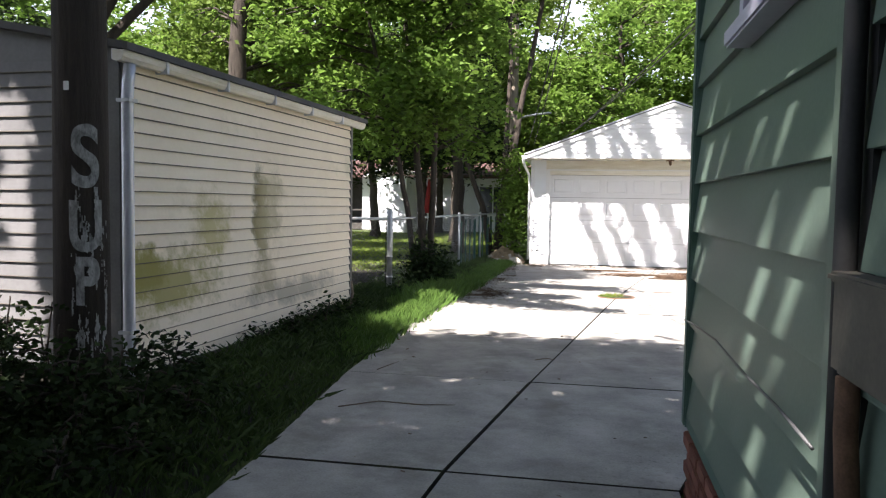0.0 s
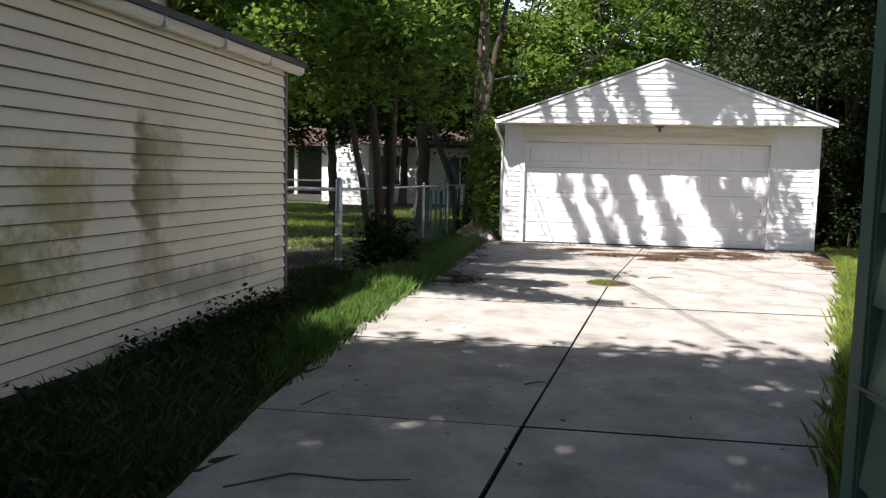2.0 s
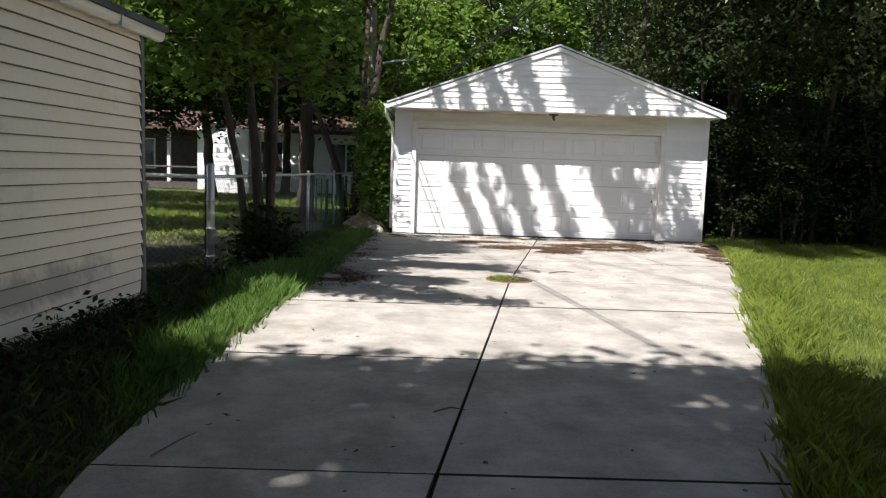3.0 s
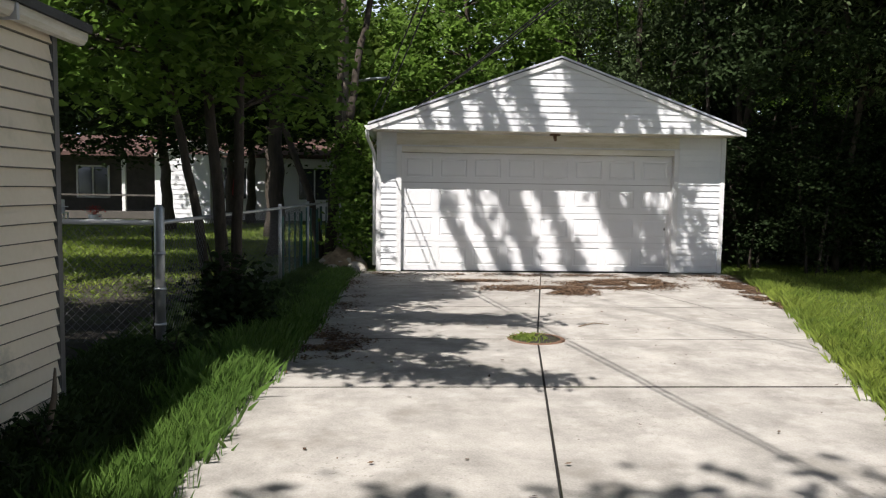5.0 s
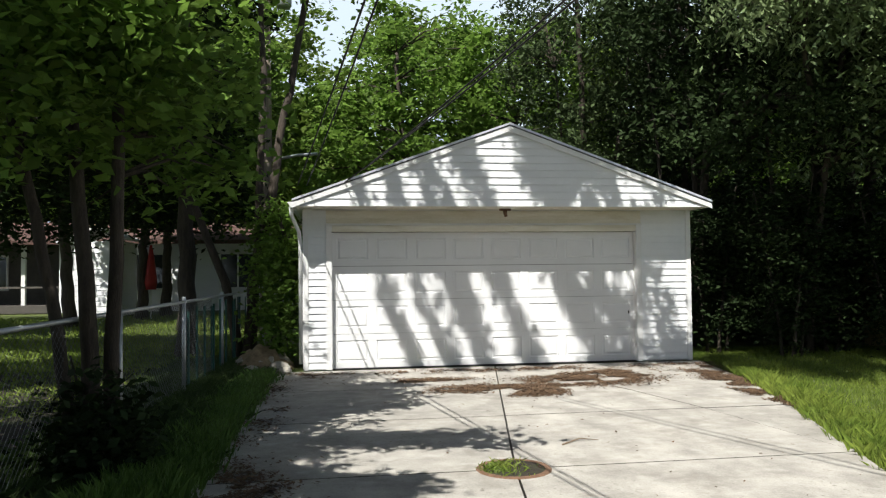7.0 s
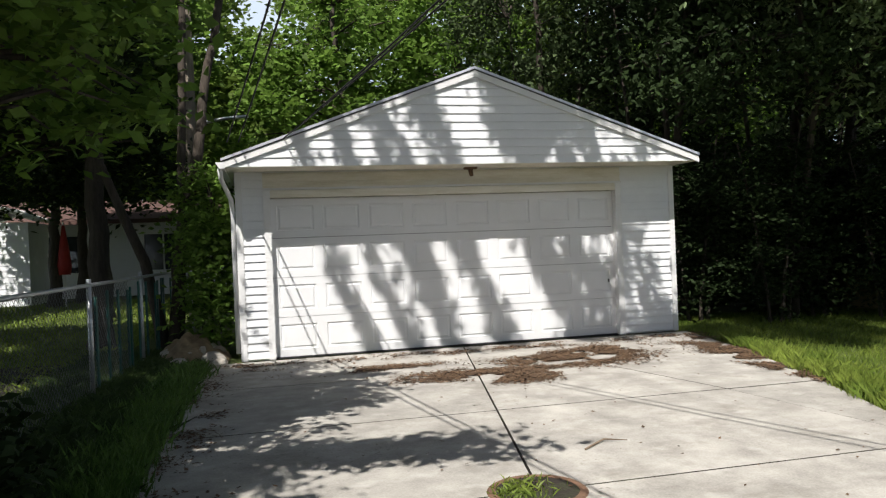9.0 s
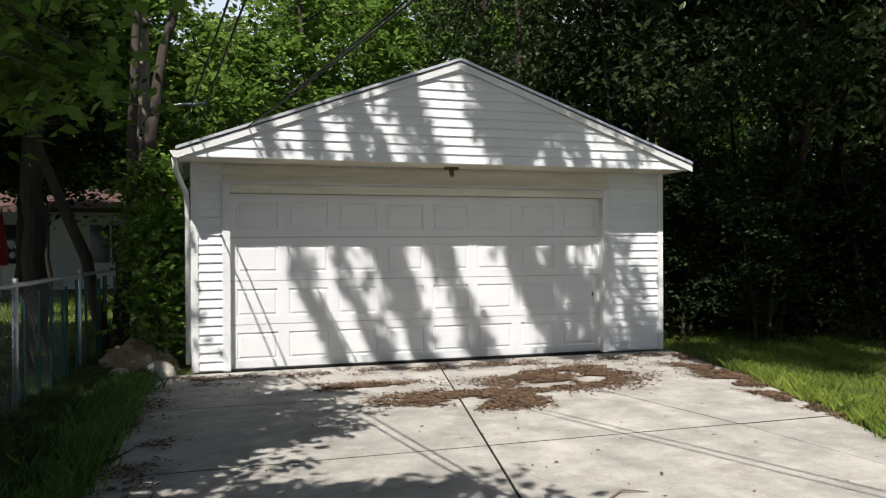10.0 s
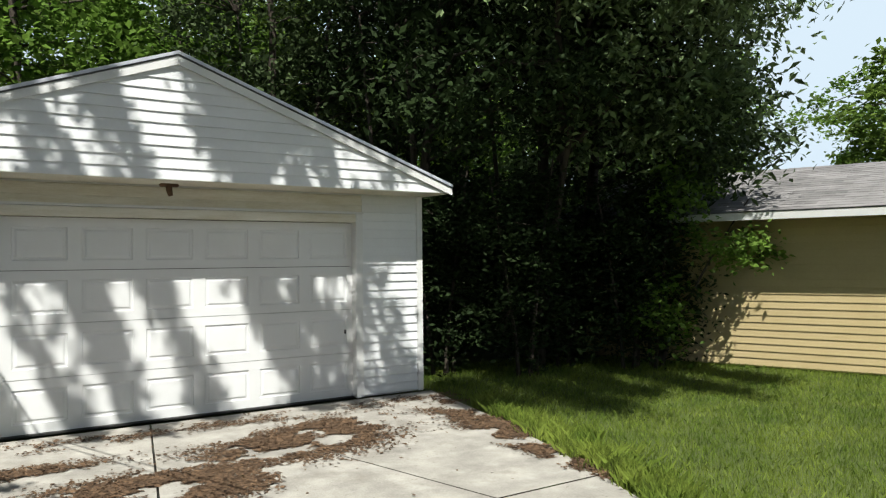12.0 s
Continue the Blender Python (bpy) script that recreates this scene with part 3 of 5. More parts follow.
siding(G, front, 0.02, SZ - 0.02, EX, M_WHITE_SIDING, lambda a, b: (DX1 + 0.09, GW - 0.07, DX1 + 0.09, GW - 0.07))
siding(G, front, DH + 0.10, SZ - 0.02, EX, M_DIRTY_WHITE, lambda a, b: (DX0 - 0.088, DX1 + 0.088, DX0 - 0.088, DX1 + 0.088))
left_side = pose(0, GD, 0, 0, 0, -90)
right_side = pose(GW, 0, 0, 0, 0, 90)
siding(G, left_side, 0.02, SZ - 0.02, EX, M_WHITE_SIDING, lambda a, b: (0.05, GD - 0.08, 0.05, GD - 0.08))
siding(G, right_side, 0.02, SZ - 0.02, EX, M_WHITE_SIDING, lambda a, b: (0.1, GD - 0.05, 0.1, GD - 0.05))
for x in (0.0, GW):
    s = 1 if x == 0 else -1
    part("corner_trim", box(min(x - s * 0.012, x + s * 0.07), -0.008, 0.0, max(x - s * 0.012, x + s * 0.07), 0.085, SZ - 0.005, 0.006), M_WHITE_PAINT, G)
part("door_trim", box(DX0 - 0.09, -0.012, 0.0, DX0, 0.13, DH + 0.10, 0.006), M_WHITE_PAINT, G)
part("door_trim", box(DX1, -0.012, 0.0, DX1 + 0.09, 0.13, DH + 0.10, 0.006), M_WHITE_PAINT, G)
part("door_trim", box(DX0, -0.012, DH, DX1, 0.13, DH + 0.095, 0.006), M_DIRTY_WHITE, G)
part("door_head_moulding", box(DX0 - 0.10, -0.03, DH + 0.10, DX1 + 0.10, 0.005, DH + 0.125, 0.006), M_WHITE_PAINT, G)
# sectional door
part("threshold", box(DX0, 0.06, -0.004, DX1, 0.2, 0.012), M_BLACK, G, "black rubber door seal")
SEC = (DH - 0.016) / 4
COLS = 8
pw = (DX1 - DX0 - 0.02) / COLS


def raised_panel(w, h):
    """A moulded field: sloping recess, flat raised middle."""
    rings = [(0.0, 0.0), (0.007, 0.011), (0.024, 0.011), (0.042, 0.002)]
    verts, faces = [], []
    for d, y in rings:
        verts += [(d, y, d), (w - d, y, d), (w - d, y, h - d), (d, y, h - d)]
    for r in range(len(rings) - 1):
        for i in range(4):
            j = (i + 1) % 4
            faces.append((r * 4 + i, r * 4 + j, r * 4 + 4 + j, r * 4 + 4 + i))
    e = 4 * (len(rings) - 1)
    faces.append((e, e + 1, e + 2, e + 3))
    return mesh_from("raised_panel", verts, faces, M_DOOR)


PM, PB = 0.062, 0.095
panel_mesh = raised_panel(pw - 2 * PM, SEC - 2 * PB)
for r in range(4):
    z0 = 0.012 + r * SEC
    bm = bmesh.new()
    xs = [DX0 + 0.001]
    for c in range(COLS):
        xs += [DX0 + 0.01 + c * pw + PM, DX0 + 0.01 + (c + 1) * pw - PM]
    xs.append(DX1 - 0.001)
    zs = [z0 + 0.003, z0 + PB, z0 + SEC - PB, z0 + SEC - 0.003]
    y0 = 0.10
    for i in range(len(xs) - 1):
        for j in range(3):
            if j == 1 and i % 2 == 1:
                continue
            bm.faces.new([bm.verts.new(q) for q in ((xs[i], y0, zs[j]), (xs[i + 1], y0, zs[j]), (xs[i + 1], y0, zs[j + 1]), (xs[i], y0, zs[j + 1]))])
    bmesh.ops.remove_doubles(bm, verts=bm.verts, dist=1e-5)
    add_box(bm, xs[0], y0 + 0.02, zs[0], xs[-1], y0 + 0.05, zs[-1])
    for z in (zs[0], zs[-1]):
        bm.faces.new([bm.verts.new(q) for q in ((xs[0], y0, z), (xs[-1], y0, z), (xs[-1], y0 + 0.016, z), (xs[0], y0 + 0.016, z))])
    sec = part("door_section", bm, M_DOOR, G)
    for c in range(COLS):
        put("raised_panel", panel_mesh, sec, Matrix.Translation((DX0 + 0.01 + c * pw + PM, y0, z0 + PB)))
part("door_backing", box(DX0, 0.152, 0.0, DX1, 0.16, DH), M_DARK, G)
part("lift_handle", box(DX0 + 4.66, 0.088, 0.75, DX0 + 4.68, 0.10, 0.80, 0.002), M_BLACK, G, "black door lock handle")
# soffit, gable, roof
OV, AZ = 0.5, 3.60
EVL, EVR = 0.10, 0.08
XL0, XR0 = -EVL, GW + EVR
AX = (XL0 + XR0) / 2
HALF = AX - XL0
EZ = 2.47
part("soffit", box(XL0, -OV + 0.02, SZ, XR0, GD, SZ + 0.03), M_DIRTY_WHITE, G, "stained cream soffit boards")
for ya, yb in ((-OV + 0.02, -OV + 0.10), (GD - 0.1, GD)):
    prism_part("gable", [(XL0, SZ + 0.03), (XR0, SZ + 0.03), (XR0, EZ), (AX, AZ), (XL0, EZ)], 1, ya, yb, M_WHITE_PAINT, G)
slope = (AZ - EZ) / HALF


def gable_span(a, b):
    def half(z):
        return HALF if z <= EZ else max((AZ - z) / slope, 0)
    ha, hb = half(a) - 0.03, half(b) - 0.03
    if hb < 0.02:
        hb = 0.02
    if ha < 0.05:
        return None
    return (AX - ha, AX + ha, AX - hb, AX + hb)


siding(G, Matrix.Translation((0, -OV + 0.02, 0)), SZ + 0.005, AZ - 0.03, 0.108, M_WHITE_SIDING, gable_span, proud=0.018)
RT = 0.05
for s in (-1, 1):
    x_e = AX + s * (HALF + 0.04)
    z_e = EZ - 0.04 * slope
    o = [(AX, AZ + 0.005), (x_e, z_e + 0.005), (x_e, z_e + RT), (AX, AZ + RT)]
    prism_part("roof", o, 1, -OV - 0.03, GD + 0.15, M_DARK_SHINGLE, G, "dark asphalt shingle roof slope")
    o = [(AX, AZ + 0.003), (x_e, z_e + 0.003), (x_e, z_e - 0.075), (AX, AZ - 0.08)]
    prism_part("rake_board", o, 1, -OV - 0.022, -OV + 0.002, M_WHITE_PAINT, G)
    prism_part("drip_edge", [(AX, AZ + 0.052), (x_e, z_e + 0.052), (x_e, z_e + 0.02), (AX, AZ + 0.02)], 1, -OV - 0.038, -OV - 0.031, M_DOWNSPOUT, G)
gut = [(XL0, EZ - 0.01), (XL0, EZ - 0.085), (XL0 - 0.06, EZ - 0.085), (XL0 - 0.10, EZ - 0.02), (XL0 - 0.10, EZ - 0.01)]
prism_part("gutter", gut[::-1], 1, -OV - 0.03, GD + 0.1, M_WHITE_PAINT, G)
part("fascia", box(XR0, -OV, EZ - 0.07, XR0 + 0.02, GD + 0.1, EZ - 0.01), M_WHITE_PAINT, G)
tube("downspout", [(-0.16, -0.42, EZ - 0.08), (-0.15, -0.3, EZ - 0.2), (-0.06, -0.02, EZ - 0.42), (-0.045, 0.03, EZ - 0.6), (-0.045, 0.05, 0.1)], 0.03, M_WHITE_PAINT, G, 10)
# rusted lamp bracket under the soffit
L = thing("lamp_bracket", Matrix.Translation((-0.56, 17.16, SZ)), "rusted bare light fixture bracket under the soffit", "light fixture")
part("plate", box(-0.09, -0.04, -0.03, 0.09, 0.04, 0.0, 0.008), M_RUST, L)
tube("socket", [(0, 0, -0.02), (0, -0.01, -0.07), (0.01, -0.02, -0.12)], [0.032, 0.03, 0.024], M_RUST, L, 12)

# ---------------------------------------------------------------- shed beside the driveway
S_AT = pose(-5.50, 4.62, 0.12, 0, 0, -3.4)
S = thing("shed", S_AT, "cream vinyl-sided shed with mildew stains", "shed")
SL, SH, SWD = 4.36, 2.2, 5.2
part("wall", box(-0.12, 0, -0.1, -0.02, SL, SH), M_CREAM, S)
part("wall", box(-SWD, 0.0, -0.1, -0.12, 0.1, SH), M_GREY_SIDING, S)
part("wall", box(-SWD, 0.1, -0.1, -SWD + 0.1, SL, SH), M_GREY_SIDING, S)
part("wall", box(-SWD + 0.1, SL - 0.1, -0.1, -0.12, SL, SH), M_GREY_SIDING, S)
# lap undersides carry a painted shadow line
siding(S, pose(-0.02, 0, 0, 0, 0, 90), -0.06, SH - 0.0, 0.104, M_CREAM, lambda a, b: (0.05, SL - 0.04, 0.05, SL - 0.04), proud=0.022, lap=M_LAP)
# front boards: dark grey that carries this face's shade in its colour
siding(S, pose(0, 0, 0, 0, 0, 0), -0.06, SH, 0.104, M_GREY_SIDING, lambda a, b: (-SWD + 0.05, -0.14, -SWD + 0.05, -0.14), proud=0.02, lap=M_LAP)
siding(S, pose(-0.12, SL, 0, 0, 0, 180), -0.06, SH, 0.104, M_GREY_SIDING, lambda a, b: (0.05, SWD - 0.2, 0.05, SWD - 0.2))
part("corner_trim", box(-0.14, -0.024, -0.1, 0.004, 0.055, SH, 0.006), M_DARK_TRIM, S, "dark grey corner trim")
part("corner_trim", box(-0.09, SL - 0.045, -0.1, 0.004, SL + 0.02, SH, 0.006), M_GREY_SIDING, S)
part("skirt_board", box(-0.06, 0.0, -0.16, -0.008, SL, -0.06), M_DARK, S, "dark bottom board")
prism_part("gable", [(-0.0, SH), (-SWD, SH), (-SWD, SH + 0.06), (-SWD / 2, SH + 0.06 + 0.18 * SWD / 2), (0.0, SH + 0.06)], 1, 0.01, 0.09, M_GREY_SIDING, S)
for xa, xb in ((0.14, -SWD / 2), (-SWD - 0.14, -SWD / 2)):
    za, zb = SH + 0.06 - 0.18 * 0.14, SH + 0.06 + 0.18 * SWD / 2
    prism_part("roof", [(xa, za), (xb, zb), (xb, zb + 0.05), (xa, za + 0.05)], 1, -0.12, SL + 0.18, M_DARK_SHINGLE, S, "dark shingle roof slope")
part("fascia", box(0.0, -0.1, SH - 0.02, 0.022, SL + 0.16, SH + 0.05), M_WHITE_PAINT, S)
gut = [(0.022, SH + 0.035), (0.022, SH - 0.03), (0.05, SH - 0.04), (0.085, SH - 0.035), (0.105, SH - 0.01), (0.112, SH + 0.018), (0.112, SH + 0.035)]
prism_part("gutter", gut, 1, -0.12, SL + 0.18, M_DIRTY_WHITE, S, "white aluminium gutter with straps")
for i in range(5):
    part("gutter_strap", box(0.02, 0.35 + i * 0.85, SH - 0.05, 0.121, 0.375 + i * 0.85, SH + 0.042), M_DOWNSPOUT, S)
tube("downspout", [(0.07, 0.0, SH - 0.04), (0.06, -0.01, SH - 0.16), (0.045, 0.0, SH - 0.3), (0.045, 0.0, 0.25), (0.05, 0.0, 0.12), (0.12, -0.03, 0.0), (0.2, -0.05, -0.06)],
     0.042, M_DOWNSPOUT, S, 12, "silver round downspout with elbow")
for z in (0.3, 1.9):
    part("pipe_strap", box(-0.01, -0.05, z, 0.094, 0.05, z + 0.025, 0.004), M_METAL, S)

# ---------------------------------------------------------------- green house
HX, HY = -1.835, 3.80
H = thing("house", Matrix.Translation((HX, HY, 0)), "pale green sided house on a red brick base", "house")
HL, HWD, HH = 9.0, 8.0, 5.0
part("wall", box(0.03, -HL, 0.30, 0.2, -0.03, HH), M_GREEN_TRIM, H)
part("wall", box(0.2, -0.2, 0.30, HWD, -0.03, HH), M_GREEN_TRIM, H)
part("wall", box(0.2, -HL, 0.30, HWD, -HL + 0.2, HH), M_GREEN_TRIM, H)
part("wall", box(HWD - 0.2, -HL + 0.2, 0.3, HWD, -0.2, HH), M_GREEN_TRIM, H)
WIN = (-1.95, -1.15, 1.97, 3.1)   # y from, y to, sill, head


def west_span(lo, hi):
    def f(a, b):
        return (lo, hi, lo, hi)
    return f


west = pose(0.03, 0, 0, 0, 0, -90)
siding(H, west, 0.331, 1.934, 0.229, M_GREEN, west_span(0.075, 2.14), proud=0.03)
siding(H, west, 1.934, HH, 0.229, M_GREEN, west_span(0.075, 1.10), proud=0.03)
siding(H, west, 1.934, 3.14, 0.229, M_GREEN, west_span(2.0, 2.14), proud=0.02)
siding(H, west, 3.14, HH, 0.229, M_GREEN, west_span(1.10, 2.14), proud=0.02)
siding(H, west, 0.331, HH, 0.229, M_GREEN, west_span(2.34, HL), proud=0.03)
siding(H, pose(HWD, -0.03, 0, 0, 0, 180), 0.34, HH, 0.2, M_GREEN, west_span(0.05, HWD - 0.08), proud=0.02)
part("corner_trim", box(-0.012, -0.075, 0.28, 0.08, 0.012, HH, 0.008), M_GREEN_TRIM, H, "dark green corner board")
part("joint_trim", box(-0.004, -2.26, 0.347, 0.03, -2.145, HH, 0.006), M_GREEN, H, "pale green joint board")
part("gap", box(0.012, -2.34, 0.347, 0.03, -2.26, HH), M_BLACK, H, "black gap beside the joint board")
tube("downspout", [(-0.015, -2.30, HH), (-0.015, -2.30, 1.2), (-0.015, -2.31, 0.25)], 0.022, M_BLACK, H, 8, "thin black pipe")
part("base_wall", box(0.06, -HL, -0.1, 0.3, -0.05, 0.30), M_MORTAR, H)
part("base_wall", box(0.3, -0.3, -0.1, HWD, -0.05, 0.30), M_MORTAR, H)
part("sill_board", box(0.0, -HL, 0.285, 0.1, -0.0, 0.345, 0.005), M_GREEN_TRIM, H)
prism_part("roof", [(-0.45, HH - 0.1), (HWD / 2, HH + 2.2), (HWD + 0.45, HH - 0.1), (HWD + 0.45, HH), (HWD / 2, HH + 2.32), (-0.45, HH)], 1, -HL - 0.4, 0.3, M_DARK_SHINGLE, H)
prism_part("gable", [(0, HH), (HWD / 2, HH + 2.05), (HWD, HH)], 1, -0.2, -0.03, M_GREEN, H)
prism_part("gable", [(0, HH), (HWD / 2, HH + 2.05), (HWD, HH)], 1, -HL, -HL + 0.2, M_GREEN, H)
w = part("window", box(0.02, WIN[0] - 0.0, WIN[2], 0.06, WIN[1], WIN[3]), M_GLASS_DARK, H)
part("sill", box(-0.06, WIN[0] - 0.04, WIN[2] - 0.06, 0.03, WIN[1] + 0.04, WIN[2], 0.008), M_LAVENDER, w, "lavender white sill")
for a, b, c, d in ((WIN[0], WIN[0] + 0.07, WIN[2], WIN[3]), (WIN[1] - 0.07, WIN[1], WIN[2], WIN[3]), (WIN[0], WIN[1], WIN[3] - 0.07, WIN[3])):
    part("frame", box(-0.02, a, c, 0.02, b, d, 0.004), M_LAVENDER, w)
# bricks of the base, own pieces
bl, bh, bd = 0.205, 0.060, 0.09
bm = box(0, 0, 0, bd, bl, bh, 0.005)
bme = bpy.data.meshes.new("brick")
bm.to_mesh(bme)
bm.free()
bme.materials.append(M_BRICK)
for r in range(5):
    for c in range(26):
        y = -0.06 - (c + 1) * (bl + 0.011) + (0.108 if r % 2 else 0)
        if y + bl > -0.05:
            continue
        put("brick", bme, H, Matrix.Translation((-0.008 + random.uniform(-0.003, 0.003), y, -0.08 + r * (bh + 0.011))))
# cable clipped along the siding
cpts = [(HX - 0.02, HY - 0.05, 0.81), (HX - 0.03, HY - 0.5, 0.85), (HX - 0.03, HY - 1.0, 0.875), (HX - 0.03, HY - 1.5, 0.865), (HX - 0.03, HY - 1.9, 0.87), (HX - 0.03, HY - 2.2, 0.86)]
cb = tagged(tube("cable", cpts, 0.0045, M_MESH, None, 8), "thin dull grey cable sagging along the green siding", "cable")
# meter box
MB = thing("meter_box", Matrix.Translation((HX + 0.008, 1.28, 1.05)), "grey weathered utility box on the house wall", "utility box")
part("body", box(-0.05, -0.18, 0.0, 0.0, 0.2, 0.19, 0.012), M_BOX, MB)
part("lid", box(-0.058, -0.19, 0.175, 0.0, 0.21, 0.195, 0.006), M_BOX, MB)
tube("conduit", [(-0.03, 0.15, 0.0), (-0.03, 0.15, -0.1), (-0.03, 0.12, -0.25), (-0.02, 0.1, -0.75), (-0.02, 0.1, -1.03)], 0.022, M_RUST, MB, 10, "rusty brown conduit")

# unseen plain walls added behind the walker to cut sky light in the alley
for nm, b in (("wall_south", (-12.0, -10.2, -0.1, HX - 0.05, -10.0, 5.0)), ("wall_west", (-12.2, -10.2, -0.1, -12.0, 0.5, 5.0))):
    tagged(part(nm, box(*b), M_GREY_SIDING), "unseen plain grey wall added to block low sky light", "wall", kind="structure")

# ---------------------------------------------------------------- neighbour's tan garage
N_AT = pose(6.55, 18.6, 0, 0, 0, 20)
N = thing("neighbour_garage", N_AT, "tan sided outbuilding with a grey shingle roof", "garage")
# local: wall plane x=0 facing -x, running to -y
NLEN, NH, ND = 11.0, 2.15, 5.0
part("wall", box(0.02, -NLEN, 0, 0.15, 0, NH), M_TAN, N)
part("wall", box(0.15, -0.12, 0, ND, 0, NH), M_TAN, N)
part("wall", box(0.15, -NLEN, 0, ND, -NLEN + 0.12, NH), M_TAN, N)
part("wall", box(ND - 0.12, -NLEN + 0.12, 0, ND, -0.12, NH), M_TAN, N)
siding(N, pose(0.02, 0, 0, 0, 0, -90), 0.02, NH, 0.105, M_TAN, lambda a, b: (0.0, NLEN, 0.0, NLEN), proud=0.016)
nsl = 0.30
for xa, xb in ((-0.5, ND / 2), (ND + 0.5, ND / 2)):
    za, zb = NH + 0.05, NH + 0.05 + nsl * (ND / 2 + 0.5)
    prism_part("roof", [(xa, za), (xb, zb), (xb, zb + 0.04), (xa, za + 0.04)], 1, -NLEN - 0.3, 0.3, M_SHINGLE, N)
part("soffit", box(-0.49, -NLEN - 0.28, NH - 0.0, 0.02, 0.28, NH + 0.02), M_TAN, N)
part("fascia", box(-0.52, -NLEN - 0.3, NH - 0.02, -0.49, 0.3, NH + 0.085), M_WHITE_PAINT, N, "pale cream fascia board")
prism_part("gable", [(0.02, NH), (ND, NH), (ND / 2, NH + nsl * ND / 2)], 1, -0.12, 0, M_TAN, N)
prism_part("gable", [(0.02, NH), (ND, NH), (ND / 2, NH + nsl * ND / 2)], 1, -NLEN, -NLEN + 0.12, M_TAN, N)
# shingle tabs on the slope that faces the driveway, own pieces near the visible end
rl = math.hypot(ND / 2 + 0.5, nsl * (ND / 2 + 0.5))
ang = math.degrees(math.atan(nsl))
tab_bm = box(0, 0, 0, 0.2, 0.295, 0.006)
tab = bpy.data.meshes.new("shingle")
tab_bm.to_mesh(tab)
tab_bm.free()
tab.materials.append(M_SHINGLE)
slope_m = pose(-0.53, 0.3, NH + 0.092, 0, -ang, 0)
rest_v, rest_f = [], []
rng_s = random.Random(4)
for r in range(int(rl / 0.145)):
    for c in range(int((NLEN + 0.4) / 0.3)):
        m4 = slope_m @ pose(r * 0.145, -(c + 1) * 0.3 - (0.15 if r % 2 else 0), 0.005 + rng_s.uniform(0, 0.004), 0, 1.6, 0)
        if c < 14:
            put("shingle", tab, N, m4)
        else:
            o = len(rest_v)
            rest_v += [m4 @ Vector(q) for q in ((0, 0, 0.006), (0.2, 0, 0.006), (0.2, 0.295, 0.006), (0, 0.295, 0.006), (0, 0, 0), (0, 0.295, 0))]
            rest_f += [(o, o + 1, o + 2, o + 3), (o, o + 3, o + 5, o + 4)]
tagged(put("shingles", mesh_from("shingles", rest_v, rest_f, M_SHINGLE), N), kind="stuff")

# ---------------------------------------------------------------- utility poles and wires
P = thing("utility_pole", Matrix.Translation((-5.33, 3.95, 0.0)), "dark old wooden utility pole with white graffiti", "utility pole")
tube("pole", [(0, 0, -0.3), (0.01, 0, 2), (0.0, 0, 4), (0, 0, 5.2)], [0.165, 0.152, 0.145, 0.142], M_POLE, P, 20)
part("tag_plate", box(0.02, -0.162, 1.98, 0.05, -0.155, 2.03), M_WHITE_PAINT, P, "small pale metal tag")


def painted_letter(ch, size, zc, turn, parent):
    """A hand-painted letter wrapped round the pole."""
    cu = bpy.data.curves.new("letter", "FONT")
    cu.body, cu.size, cu.align_x, cu.align_y = ch, size, "CENTER", "CENTER"
    cu.offset = 0.012
    tmp = new("letter_source", cu)
    me = bpy.data.meshes.new_from_object(tmp.evaluated_get(bpy.context.evaluated_depsgraph_get()))
    bpy.data.objects.remove(tmp)
    bm = bmesh.new()
    bm.from_mesh(me)
    bmesh.ops.subdivide_edges(bm, edges=[e for e in bm.edges if e.calc_length() > 0.03], cuts=4, use_grid_fill=False)
    bmesh.ops.triangulate(bm, faces=bm.faces)
    for _ in range(2):
        bmesh.ops.subdivide_edges(bm, edges=[e for e in bm.edges if e.calc_length() > 0.03], cuts=1)
        bmesh.ops.triangulate(bm, faces=bm.faces)
    R = 0.168
    for v in bm.verts:
        a = radians(turn) + v.co.x * 0.72 / R
        wob = 0.012 * noise.noise((v.co.x * 9, v.co.y * 9, zc))
        v.co = Vector((R * math.sin(a), -R * math.cos(a), zc + v.co.y + wob))
    ob = part("letter", bm, M_SPRAY, parent, "white spray-painted letter")
    return ob


for ch, z, size in (("S", 1.585, 0.50), ("U", 1.18, 0.40), ("P", 0.86, 0.38)):
    painted_letter(ch, size, z, 47, P)

sv, sf, grid = [], [], {}
for iz in range(96):
    for ia in range(44):
        a, z = radians(18 + ia * 1.7), 0.42 + iz * 0.0105
        ragged = noise.noise((ia * 0.16, iz * 0.05, 2.0)) + 0.55 * noise.noise((ia * 0.45, iz * 0.22, 7.0)) + 0.3 * noise.noise((ia * 1.3, iz * 0.7, 1.0))
        if ragged < 0.27:
            continue
        quad = []
        for da, dz in ((0, 0), (1, 0), (1, 1), (0, 1)):
            key = (ia + da, iz + dz)
            if key not in grid:
                b, h = a + radians(1.7 * da), z + 0.0105 * dz
                grid[key] = len(sv)
                sv.append((0.1672 * math.sin(b), -0.1672 * math.cos(b), h))
            quad.append(grid[key])
        sf.append(tuple(quad))
put("paint_smear", mesh_from("paint_smear", sv, sf, M_SPRAY), P, None, "ragged white spray paint smears")

P2 = thing("utility_pole", Matrix.Translation((-4.7, 24.0, 0)), "weathered brown wooden utility pole with transformer", "utility pole")
tube("pole", [(0, 0, -0.3), (0.0, 0, 5), (-0.05, 0, 11)], [0.16, 0.14, 0.11], M_POLE_GREY, P2, 14)
